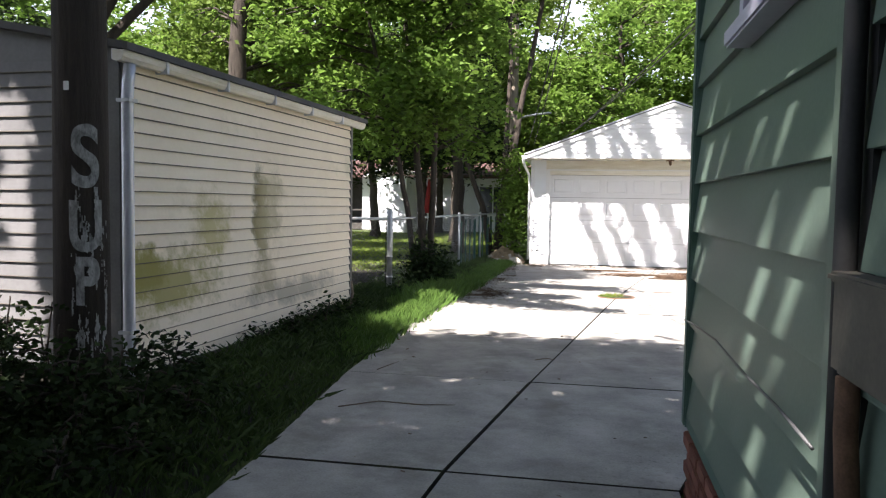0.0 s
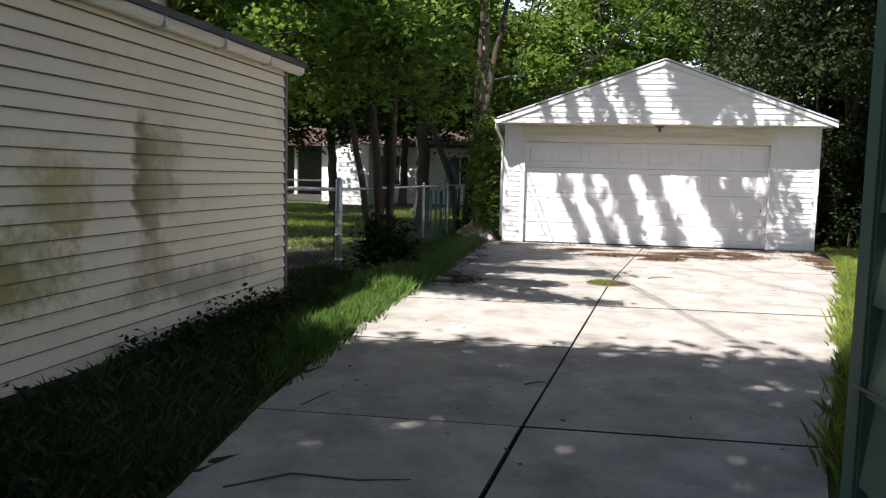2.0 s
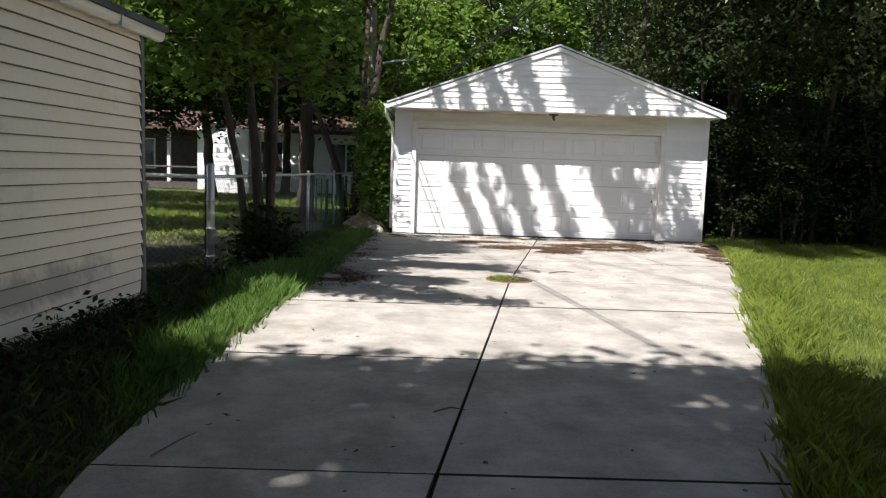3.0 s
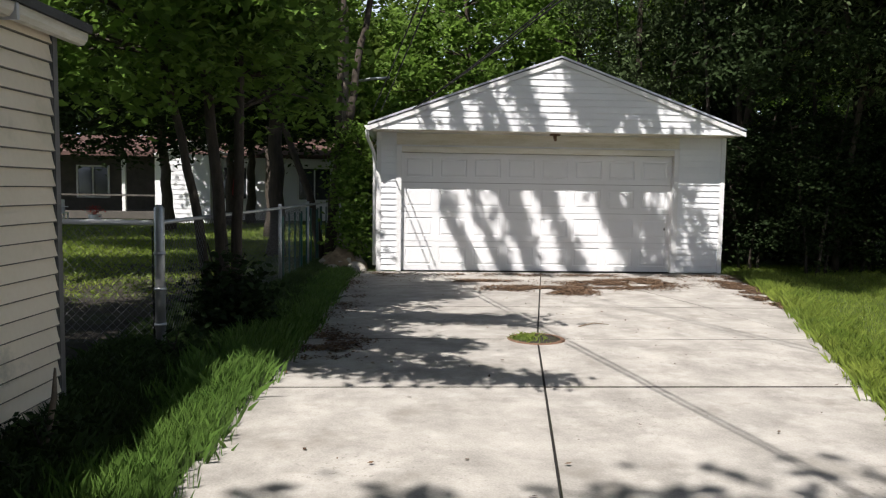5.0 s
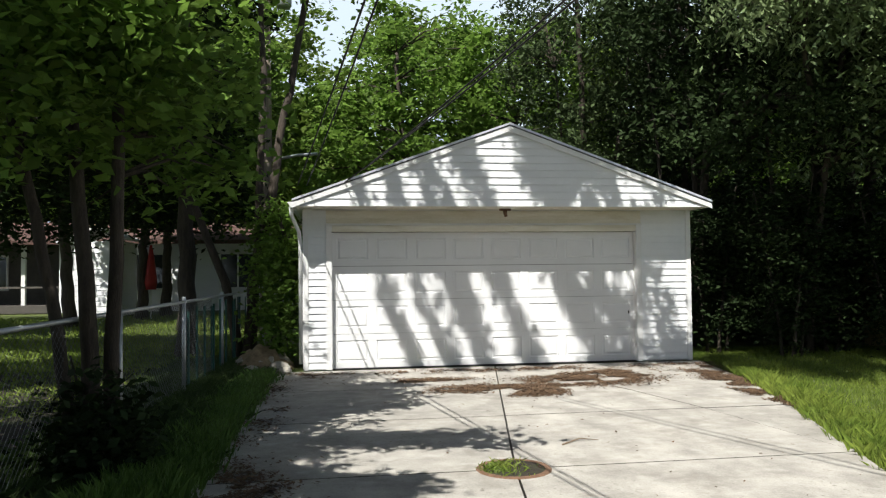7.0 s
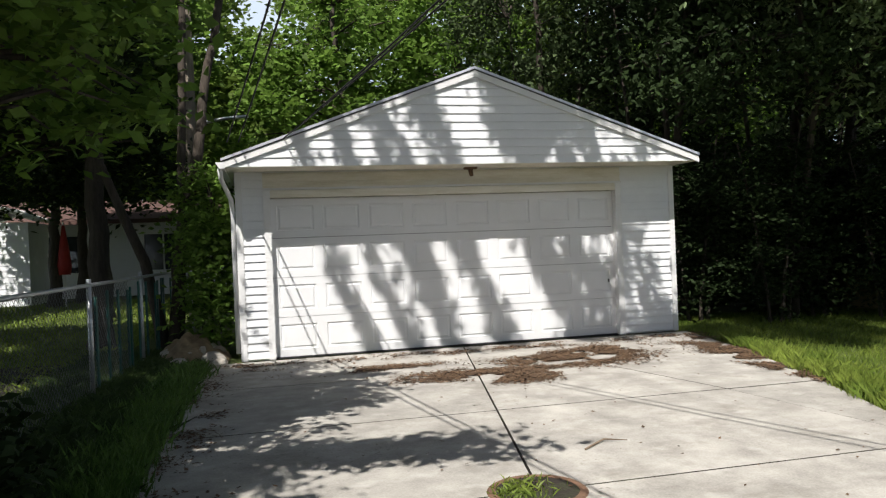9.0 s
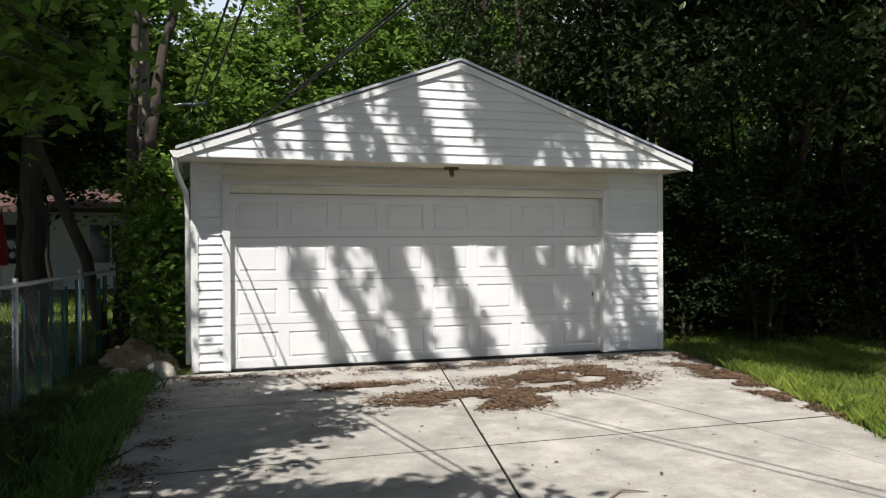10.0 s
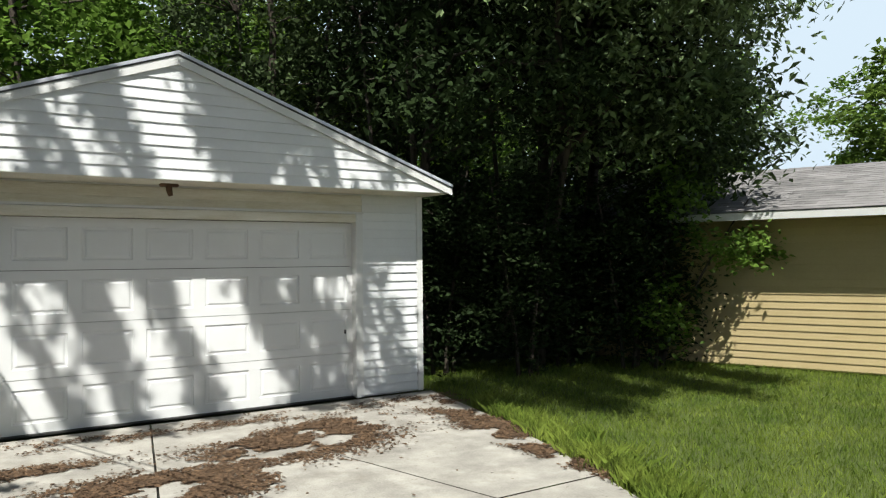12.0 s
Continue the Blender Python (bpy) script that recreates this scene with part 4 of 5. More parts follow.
tube("transformer", [(0.42, 0, 7.75), (0.42, 0, 7.8), (0.42, 0, 8.5), (0.42, 0, 8.55)], [0.15, 0.19, 0.19, 0.15], M_METAL, P2, 16, "grey transformer can")
part("bracket", box(0.05, -0.05, 7.9, 0.3, 0.05, 7.98), M_METAL, P2)
part("bracket", box(0.05, -0.05, 8.3, 0.3, 0.05, 8.38), M_METAL, P2)
part("crossarm", box(-1.1, -0.06, 9.5, 1.1, 0.06, 9.62, 0.01), M_POLE_GREY, P2)
for z in (7.2, 7.5):
    part("insulator", box(-0.3, -0.03, z, 0.3, 0.03, z + 0.04, 0.01), M_BLACK, P2)
tube("street_arm", [(0.1, 0, 4.1), (0.7, -0.1, 4.22), (1.2, -0.2, 4.25)], 0.035, M_METAL, P2, 8, "short grey metal arm")


def sag(a, b, d, n=24):
    a, b = Vector(a), Vector(b)
    return [a.lerp(b, i / n) - Vector((0, 0, d * 4 * (i / n) * (1 - i / n))) for i in range(n + 1)]


for dx, dz in ((0, 0), (0.16, 0.05)):
    tagged(tube("service_wire", sag((-3.0 + dx * 0.4, 16.79, 2.74 + dz), (0.6 + dx, 3.95, 5.0), 0.25), 0.009, M_BLACK, None, 6),
           "black overhead wire from house to garage gable", "wire", "service wires")
for dx in (0.0, 0.13):
    tagged(tube("feeder_wire", sag((-1.86, 2.1 + dx, 4.5), (-3.66 + dx, 16.79, 2.70), 0.12), 0.009, M_BLACK, None, 6),
           "thin black wire from house wall to garage eave", "wire", "service wires")

# ---------------------------------------------------------------- chain-link fence
FX = lambda y: float(np.interp(y, [10.7, 15.4, 22], [-5.2, -4.95, -4.6]))
FENCE_H = 1.12


def chain_mesh(name, a, b, z0, z1, pitch, parent, material, r=0.002):
    """Diamond wire mesh from a to b as thin square wires."""
    a, b = Vector(a), Vector(b)
    L = (b - a).length
    d = (b - a) / L
    nrm = Vector((-d.y, d.x, 0))
    V, F = [], []
    n = int(L / pitch) + int((z1 - z0) / pitch) + 1
    hgt = z1 - z0
    for sgn in (1, -1):
        for i in range(n):
            s = i * pitch - (hgt if sgn > 0 else 0)
            u0, u1 = s, s + hgt
            if sgn > 0:
                q = [(u0, z0), (u1, z1)]
            else:
                q = [(u0, z1), (u1, z0)]
            (ua, za), (ub, zb) = q
            if ub <= 0 or ua >= L:
                continue
            if ua < 0:
                za += (zb - za) * (0 - ua) / (ub - ua)
                ua = 0
            if ub > L:
                zb = za + (zb - za) * (L - ua) / (ub - ua)
                ub = L
            pa, pb = a + d * ua, a + d * ub
            pa = Vector((pa.x, pa.y, za)) + nrm * r * sgn
            pb = Vector((pb.x, pb.y, zb)) + nrm * r * sgn
            v, f = tube_data([pa, pb], [r, r], 4, False)
            o = len(V)
            V += v
            F += [tuple(k + o for k in g) for g in f]
    return put(name, mesh_from(name, V, F, material), parent)


FN = thing("chain_link_fence", Matrix(), "grey galvanised chain-link fence with white top rail", "fence")
POST_Y = [13.1, 15.4, 17.7, 20.0, 22.0]
tube("terminal_post", [(-5.2, 10.7, -0.1), (-5.2, 10.7, 1.24), (-5.2, 10.7, 1.27)], [0.042, 0.042, 0.02], M_METAL, FN, 14)
for y in POST_Y:
    tube("post", [(FX(y), y, -0.1), (FX(y), y, FENCE_H + 0.06)], 0.025, M_METAL, FN, 10)
tube("top_rail", [(-5.2, 10.7, FENCE_H)] + [(FX(y), y, FENCE_H) for y in POST_Y], 0.02, M_METAL, FN, 8)
tube("top_rail", [(-5.2, 10.7, FENCE_H), (-6.9, 10.75, FENCE_H), (-13.0, 10.8, FENCE_H)], 0.024, M_WHITE_PAINT, FN, 8, "white top rail")
for x in (-7.6, -10.2, -13):
    tube("post", [(x, 10.76, -0.1), (x, 10.76, FENCE_H + 0.05)], 0.025, M_METAL, FN, 10)
tube("tension_bar", [(-5.26, 10.71, 0.1), (-5.26, 10.71, FENCE_H - 0.03)], 0.008, M_BLACK, FN, 6)
for z in (0.25, 0.55, 0.85):
    tube("clamp", [(-5.2, 10.7, z), (-5.2, 10.7, z + 0.025)], 0.05, M_METAL, FN, 14)
chain_mesh("wire_mesh", (-9.5, 10.78, 0), (-5.2, 10.7, 0), 0.05, FENCE_H - 0.02, 0.075, FN, M_MESH)
chain_mesh("wire_mesh", (-5.2, 10.7, 0), (FX(17.0), 17.0, 0), 0.05, FENCE_H - 0.02, 0.075, FN, M_MESH)
# teal privacy slats woven into the far bays
for i in range(30):
    y = 15.6 + i * 0.15
    h = FENCE_H - 0.04 - random.uniform(0, 0.1)
    if i % 7 in (1, 4, 5) or i % 5 == 2:
        continue
    put("privacy_slat", mesh_from("privacy_slat", *prism([(FX(y) - 0.012, y), (FX(y) + 0.006, y), (FX(y) + 0.006, y + random.uniform(0.07, 0.11)), (FX(y) - 0.012, y + 0.09)], 2, 0.05, h), M_TEAL), FN)

# ---------------------------------------------------------------- stones and clutter by the garage corner
for i, (x, y, s) in enumerate([(-3.95, 17.35, 0.16), (-4.2, 17.6, 0.2), (-3.85, 17.05, 0.1), (-4.35, 17.2, 0.12), (-4.05, 17.95, 0.22), (-4.5, 17.9, 0.16)]):
    bm = bmesh.new()
    bmesh.ops.create_icosphere(bm, subdivisions=2, radius=s)
    for v in bm.verts:
        v.co *= 1 + 0.35 * noise.noise(v.co * 6 + Vector((i * 5, 0, 0)))
        v.co.z *= 0.6
    st = part("stone", bm, M_STONE)
    st.location = (x, y, s * 0.4)
    tagged(st, "rough grey-brown stone beside the garage corner", "stone", "stones by the garage")

mv, mf = [], []
for i in range(26):
    for j in range(22):
        u, v = i / 25 * 2 - 1, j / 21 * 2 - 1
        h = max(0.0, 1 - u * u - v * v) ** 0.8 * (0.34 + 0.14 * noise.noise((u * 2.5, v * 2.5, 6))) + 0.03 * noise.noise((u * 9, v * 9, 2))
        mv.append((-4.25 + 0.48 * u, 18.0 + 0.75 * v, h - 0.04))
for i in range(25):
    for j in range(21):
        mf.append((i * 22 + j, (i + 1) * 22 + j, (i + 1) * 22 + j + 1, i * 22 + j + 1))
tagged(put("earth_mound", mesh_from("earth_mound", mv, mf, M_EARTH, True)), "dry tan earth and leaf heap beside the garage", "earth mound")

# ---------------------------------------------------------------- drain in the driveway
D = thing("drain", Matrix.Translation((-1.87, 11.41, 0.0)), "round rusty drain ring filled with soil and weeds", "drain")
rv, rf = [], []
for i in range(40):
    a = 2 * math.pi * i / 40
    for r, z in ((0.23, -0.02), (0.23, 0.010), (0.265, 0.012), (0.28, 0.002)):
        rv.append((r * math.cos(a), r * math.sin(a), z))
for i in range(40):
    j = (i + 1) % 40
    for q in range(3):
        rf.append((i * 4 + q, j * 4 + q, j * 4 + q + 1, i * 4 + q + 1))
put("ring", mesh_from("ring", rv, rf, M_RUST), D)
put("soil", mesh_from("soil", [(0.235 * math.cos(2 * math.pi * i / 30), 0.235 * math.sin(2 * math.pi * i / 30), 0.008) for i in range(30)], [tuple(range(30))], M_DIRT), D)
rg = np.random.default_rng(21)
q = rg.normal(0, 0.10, (330, 2))
q[:, 0] -= 0.11
q = q[np.hypot(q[:, 0], q[:, 1]) < 0.27]
pp = np.c_[q, np.full(len(q), 0.008)]
tagged(put("weed_growth", blades_mesh("weed_growth", pp, rg.uniform(0.01, 0.05, len(pp)), rg.uniform(0.004, 0.01, len(pp)), M_GRASS, rg, 0.9), D), kind="stuff")

# ---------------------------------------------------------------- sticks and leaf litter
def stick(points, r, label="thin dry twig lying on the concrete"):
    return tagged(tube("twig", points, [r] * (len(points) - 1) + [r * 0.4], M_TWIG, None, 6), label, "twig", "twigs on the driveway")


stick([(-3.93, 4.62, 0.006), (-3.7, 4.80, 0.012), (-3.4, 4.80, 0.006), (-3.18, 4.85, 0.006)], 0.0045)
stick([(-3.98, 5.75, 0.008), (-3.92, 5.92, 0.015), (-3.86, 6.0, 0.03)], 0.004)
stick([(-2.75, 6.45, 0.01), (-2.66, 6.52, 0.015), (-2.58, 6.5, 0.01)], 0.005)
stick([(-1.3, 12.05, 0.01), (-1.1, 12.2, 0.02), (-0.95, 12.15, 0.012)], 0.007)
stick([(-5.0, 8.2, 0.1), (-5.02, 8.35, 0.3), (-5.08, 8.5, 0.42)], 0.016, "short dark broken stick leaning by the shed wall")

rg = np.random.default_rng(5)
lp = []
for cx, cy, sx, sy, n in ((-2.2, 15.95, 0.42, 0.10, 2200), (-1.15, 15.1, 0.42, 0.17, 5200), (-0.8, 14.7, 0.22, 0.13, 2200), (0.15, 15.6, 0.42, 0.26, 8500), (0.75, 16.05, 0.35, 0.2, 3600),
                          (-0.6, 16.8, 1.7, 0.12, 2600), (2.0, 15.2, 0.14, 0.5, 4200), (1.72, 14.0, 0.08, 0.6, 2400), (2.35, 16.2, 0.25, 0.4, 3600), (-3.9, 11.2, 0.22, 0.35, 1800),
                          (-3.95, 14.5, 0.15, 1.2, 1900), (-3.7, 16.7, 0.35, 0.2, 1000), (-2.0, 11.0, 2.2, 3.0, 110), (-2.8, 6, 0.8, 2.0, 40), (-0.9, 14, 1.6, 2.2, 120)):
    q = np.c_[rg.normal(cx, sx, n), rg.normal(cy, sy, n)]
    if n > 200:
        q = np.concatenate([q, np.c_[rg.normal(cx, sx * 0.9, n), rg.normal(cy, sy * 0.9, n)]])
        q = q[[noise.noise((a * 2.2, b * 3.2, 1.7)) + 0.35 * noise.noise((a * 9, b * 12, 4.0)) > -0.05 + 0.06 * rg.normal() for a, b in q]]
    lp.append(q)
lp = np.concatenate(lp)
keep = [(x_left(y) - 0.15 < x < x_right(y) + 0.1) and y < 17.2 for x, y in lp]
lp = lp[keep]
lp3 = np.c_[lp, rg.uniform(0.004, 0.018, len(lp))]
yaw = rg.uniform(0, 6.28, len(lp))
sz = rg.uniform(0.010, 0.042, len(lp))
dv = np.stack([np.cos(yaw), np.sin(yaw), rg.normal(0, 0.15, len(lp))], 1)
sv = np.stack([-np.sin(yaw), np.cos(yaw), rg.normal(0, 0.2, len(lp))], 1)
lv = np.empty((len(lp), 4, 3))
lv[:, 0] = lp3 - dv * sz[:, None] * 0.6
lv[:, 1] = lp3 + sv * sz[:, None] * 0.35
lv[:, 2] = lp3 + dv * sz[:, None] * 0.6
lv[:, 3] = lp3 - sv * sz[:, None] * 0.35
lv[:, :, 2] = np.maximum(lv[:, :, 2], 0.003)
tagged(put("leaf_litter", quads_mesh("leaf_litter", lv, M_LITTER)), "brown dry leaf litter scattered on the concrete", "leaf litter", kind="stuff")

# ---------------------------------------------------------------- far house across the yard
B = thing("far_house", pose(-19.5, 36.5, 0, 0, 0, 0), "white sided bungalow with dark porch and reddish roof", "house")
part("wall", box(6.0, 0, 0, 17.5, 6, 2.7), M_WHITE_SIDING, B)
# porch parts coloured dark brown in place of the shade under its roof
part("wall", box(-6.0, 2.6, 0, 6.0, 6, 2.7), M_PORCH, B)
for i in range(4):
    part("porch_post", box(-5.0 + i * 3.2, 0.1, 0.3, -4.85 + i * 3.2, 0.25, 2.6, 0.01), M_WHITE_PAINT, B)
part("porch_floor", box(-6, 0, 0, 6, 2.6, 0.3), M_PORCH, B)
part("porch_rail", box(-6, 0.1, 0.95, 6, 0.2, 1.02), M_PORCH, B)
prism_part("roof", [(-0.6, 2.6), (3, 3.5), (6.6, 2.6), (6.6, 2.75), (3, 3.65), (-0.6, 2.75)], 0, -6.4, 17.9, M_RED_ROOF, B, "reddish brown shingle roof")
for x in (-4.2, -1.2, 1.8, 8.5, 12.0, 15.0):
    y = 2.6 if x < 6 else 0.0
    w = part("window", box(x, y - 0.03, 0.9, x + 1.3, y + 0.02, 2.2), M_GLASS_DARK, B)
    for a, b, c, d in ((x - 0.08, x, 0.82, 2.28), (x + 1.3, x + 1.38, 0.82, 2.28), (x, x + 1.3, 2.2, 2.28), (x, x + 1.3, 0.82, 0.9), (x + 0.62, x + 0.68, 0.9, 2.2)):
        part("frame", box(a, y - 0.06, c, b, y + 0.0, d), M_WHITE_PAINT, w)

W = thing("garden_shed", pose(-11.85, 33.0, 0, 0, 0, 0), "small bright white sided garden shed", "shed")
part("wall", box(0, 0.02, 0, 1.5, 2.2, 2.6), M_WHITE_PAINT, W)
siding(W, Matrix.Translation((0, 0.02, 0)), 0.02, 2.6, 0.18, M_WHITE_SIDING, lambda a, b: (0, 1.5, 0, 1.5))
prism_part("roof", [(-0.5, 2.5), (0.75, 3.0), (1.7, 2.62), (1.7, 2.70), (0.75, 3.1), (-0.5, 2.58)], 1, -0.2, 2.4, M_WHITE_PAINT, W, "pale low roof")


def patio_chair(at):
    c = thing("patio_chair", at, "white plastic patio chair on the far lawn", "chair", "patio chairs")
    part("seat", box(-0.25, -0.25, 0.4, 0.25, 0.25, 0.44, 0.015), M_WHITE_PAINT, c)
    part("backrest", box(-0.25, 0.22, 0.44, 0.25, 0.26, 0.88, 0.015), M_WHITE_PAINT, c)
    for x in (-0.23, 0.19):
        for y in (-0.23, 0.2):
            part("leg", box(x, y, 0, x + 0.04, y + 0.04, 0.4), M_WHITE_PAINT, c)
        part("armrest", box(x, -0.24, 0.62, x + 0.045, 0.24, 0.65, 0.01), M_WHITE_PAINT, c)
    return c


ch0 = patio_chair(pose(-15.0, 31.0, 0, 0, 0, 40))
copy_thing(ch0, pose(-16.6, 31.6, 0, 0, 0, -30))
tb = thing("patio_table", pose(-15.8, 30.7, 0), "white round patio table on the lawn", "table")
tube("tabletop", [(0, 0, 0.70), (0, 0, 0.735)], 0.55, M_WHITE_PAINT, tb, 24)
tube("pedestal", [(0, 0, 0), (0, 0, 0.05), (0, 0, 0.1), (0, 0, 0.7)], [0.28, 0.24, 0.05, 0.05], M_WHITE_PAINT, tb, 14)
um = thing("closed_umbrella", pose(-9.0, 31.5, 0), "closed red patio umbrella on a pole", "umbrella")
tube("pole", [(0, 0, 0), (0, 0, 2.5)], 0.025, M_WHITE_PAINT, um, 8)
tube("canopy", [(0, 0, 0.95), (0, 0, 1.2), (0, 0, 1.8), (0, 0, 2.4)], [0.16, 0.2, 0.13, 0.04], M_RED, um, 10)
fp = thing("flower_pot", pose(-14.0, 31.5, 0), "pot of red flowers on the far patio", "flower pot")
tube("pot", [(0, 0, 0), (0, 0, 0.35)], [0.16, 0.22], M_WHITE_PAINT, fp, 12)
rg = np.random.default_rng(8)
tagged(put("blossom", leaves_mesh("blossom", rg.normal(0, 0.13, (160, 3)) * np.array([1, 1, 0.6]) + np.array([0, 0, 0.48]), rg.uniform(0.05, 0.1, 160), M_RED, rg), fp), kind="stuff")

# weathered picket fence behind the dark thicket
PF = thing("picket_fence", pose(3.4, 23.0, 0, 0, 0, -4), "weathered pale wooden picket fence behind the thicket", "fence")
pk = mesh_from("picket", *prism([(0, 0), (0.09, 0), (0.09, 1.35), (0.045, 1.45), (0, 1.35)], 1, 0, 0.02), M_GREYWOOD)
for i in range(90):
    put("picket", pk, PF, pose(i * 0.13, 0, random.uniform(-0.03, 0.03)))
for z in (0.4, 1.1):
    part("rail", box(0, 0.02, z, 11.8, 0.06, z + 0.08), M_GREYWOOD, PF)

# ---------------------------------------------------------------- trees
def lean_stem(x, y, dx, dy, h, bend=0.3, n=5, z0=-0.05):
    return [(x + dx * (i / n) ** 1.3, y + dy * (i / n) ** 1.3, z0 + h * i / n) for i in range(n + 1)]


# maple on the fence line with several stems
tree((-4.95, 12.0, 0), [(lean_stem(-4.95, 12.0, -0.7, 0.6, 6.0), 0.075, 0.03), (lean_stem(-4.87, 12.1, 0.05, 0.4, 6.5), 0.065, 0.03), (lean_stem(-5.05, 11.9, -1.2, 0.1, 5.5), 0.055, 0.025)],
     [((-5.7, 12.7, 4.5), (1.5, 1.3, 1.0)), ((-7.2, 14.6, 6.0), (1.8, 1.6, 1.3)), ((-6.9, 12.2, 4.4), (1.0, 1.0, 0.8)), ((-4.5, 12.0, 4.5), (0.9, 0.9, 0.9)),
      ((-5.0, 11.8, 3.3), (0.9, 0.8, 0.6)), ((-5.9, 11.6, 2.9), (1.2, 0.9, 0.75)), ((-4.55, 11.5, 2.95), (0.75, 0.8, 0.7)), ((-4.5, 13.0, 2.9), (0.7, 0.9, 0.7)),
      ((-5.0, 12.6, 5.6), (1.0, 0.9, 0.7))],
     M_LEAF_LIGHT, 480, 52, 0.125, 11, "leafy young maple with several thin stems on the fence line", twigs=200, spread=0.19, shell=0.55)
# low dark shrub at its foot
tree((-4.9, 11.9, 0), [(lean_stem(-4.9, 11.9, 0.15, 0, 0.8), 0.02, 0.008), (lean_stem(-4.95, 11.95, -0.2, 0.1, 0.9), 0.02, 0.008)],
     [((-4.9, 11.8, 0.42), (0.28, 0.32, 0.34)), ((-4.8, 11.5, 0.25), (0.25, 0.3, 0.25))], M_LEAF_DARK, 40, 40, 0.09, 12, "dark green shrub at the foot of the maple", "shrub", 0.15, twigs=20, category="shrub")
# dark upright tree behind the fence
tree((-5.7, 19.6, 0), [(lean_stem(-5.7, 19.6, -0.1, 0.2, 9.0), 0.17, 0.08), ([(-5.75, 19.65, 3.0), (-6.6, 19.4, 4.2), (-7.6, 19.0, 5.2)], 0.07, 0.03)],
     [((-6.2, 19.8, 4.6), (1.6, 1.3, 1.5)), ((-8.0, 19.3, 4.4), (1.8, 1.4, 1.6)), ((-5.7, 20.2, 7.6), (1.8, 1.8, 1.6)), ((-9.8, 20.0, 4.6), (1.6, 1.4, 1.8)),
      ((-7.3, 21.0, 2.75), (1.9, 0.8, 0.7)), ((-5.4, 20.6, 2.9), (1.0, 0.8, 0.8)), ((-9.8, 21.2, 2.75), (1.6, 0.8, 0.75)), ((-12.2, 21.6, 2.8), (1.7, 0.8, 0.75))],
     M_LEAF_DARK, 520, 75, 0.13, 18, "dark upright tree in the yard behind the fence", twigs=110, spread=0.28)
# leaning tree by the garage corner
tree((-4.6, 19.0, 0), [([(-4.6, 19.0, -0.05), (-4.5, 19.0, 1.2), (-4.25, 19.2, 2.6), (-4.12, 19.4, 3.6), (-3.85, 19.6, 5.0), (-3.4, 19.9, 8.0)], 0.12, 0.05),
                       ([(-4.7, 19.0, -0.05), (-4.95, 18.9, 1.3), (-5.5, 18.7, 2.8), (-6.1, 18.5, 4.4)], 0.10, 0.04),
                       ([(-4.55, 19.1, 0.2), (-4.45, 19.2, 2.0), (-4.35, 19.5, 5.0), (-4.5, 19.8, 8.0)], 0.09, 0.04)],
     [((-4.2, 19.5, 8.4), (2.6, 2.6, 1.7)), ((-6.0, 18.4, 4.8), (1.3, 1.4, 1.0)), ((-6.3, 17.6, 3.9), (1.1, 1.1, 0.7))],
     M_LEAF, 260, 55, 0.14, 13, "tall tree with leaning forked trunks beside the garage", twigs=110)
# vines and shrub against the garage's side
tree((-4.05, 18.4, 0), [(lean_stem(-4.05, 18.4, 0.1, 0.1, 2.0), 0.03, 0.01), (lean_stem(-4.15, 18.7, -0.1, 0.1, 1.8), 0.03, 0.01)],
     [((-4.0, 18.4, 1.3), (0.28, 0.6, 0.9)), ((-4.1, 18.9, 1.9), (0.35, 0.6, 0.8)), ((-4.0, 18.3, 0.5), (0.25, 0.5, 0.4))], M_LEAF_LIGHT, 130, 45, 0.10, 14, "bright green climbing shrub against the garage wall", "shrub", 0.18, twigs=40, category="shrub")
# maple behind the shed with boughs over the drive
tree((-8.6, 7.9, 0), [(lean_stem(-8.6, 7.9, 0.9, 0.4, 6.5), 0.2, 0.07), ([(-8.2, 8.0, 3.2), (-7.0, 7.6, 4.6), (-5.6, 7.4, 5.0)], 0.08, 0.03), ([(-8.2, 8.0, 3.0), (-7.4, 8.6, 4.2), (-6.0, 9.6, 5.0)], 0.07, 0.03)],
     [((-8.3, 8.0, 6.0), (1.3, 1.3, 1.2)), ((-5.9, 10.2, 4.9), (0.5, 1.5, 0.4)), ((-6.1, 8.3, 4.9), (0.5, 1.0, 0.4)), ((-9.4, 9.4, 5.0), (1.2, 1.1, 1.0))],
     M_LEAF_LIGHT, 170, 75, 0.12, 15, "broad-leaved maple behind the shed reaching over the drive", twigs=130, spread=0.28,
     strands=[((-6.2, 7.4, 5.1), (-3.45, 6.75, 5.0), 0.35, 1425), ((-6.2, 8.4, 5.1), (-4.1, 7.9, 5.0), 0.41, 1425), ((-6.2, 9.6, 5.1), (-3.3, 9.5, 5.0), 0.35, 1638), ((-6.2, 11.0, 5.2), (-4.2, 11.1, 5.0), 0.41, 1425),
              ((-6.2, 12.3, 5.3), (-3.8, 12.6, 5.0), 0.28, 655), ((-6.4, 9.0, 5.2), (-4.9, 9.0, 5.0), 0.66, 2280), ((-6.3, 7.9, 5.2), (-5.0, 7.4, 5.0), 0.49, 1425),
              ((-5.9, 9.85, 4.4), (-3.75, 7.35, 4.3), 0.26, 990), ((-5.9, 10.35, 4.4), (-3.15, 9.55, 4.3), 0.28, 1122), ((-5.9, 8.55, 4.4), (-4.65, 7.55, 4.3), 0.26, 726), ((-5.7, 10.85, 4.4), (-3.75, 11.55, 4.4), 0.28, 858),
              ((-5.2, 9.1, 4.4), (-3.9, 8.5, 4.3), 0.26, 660)])
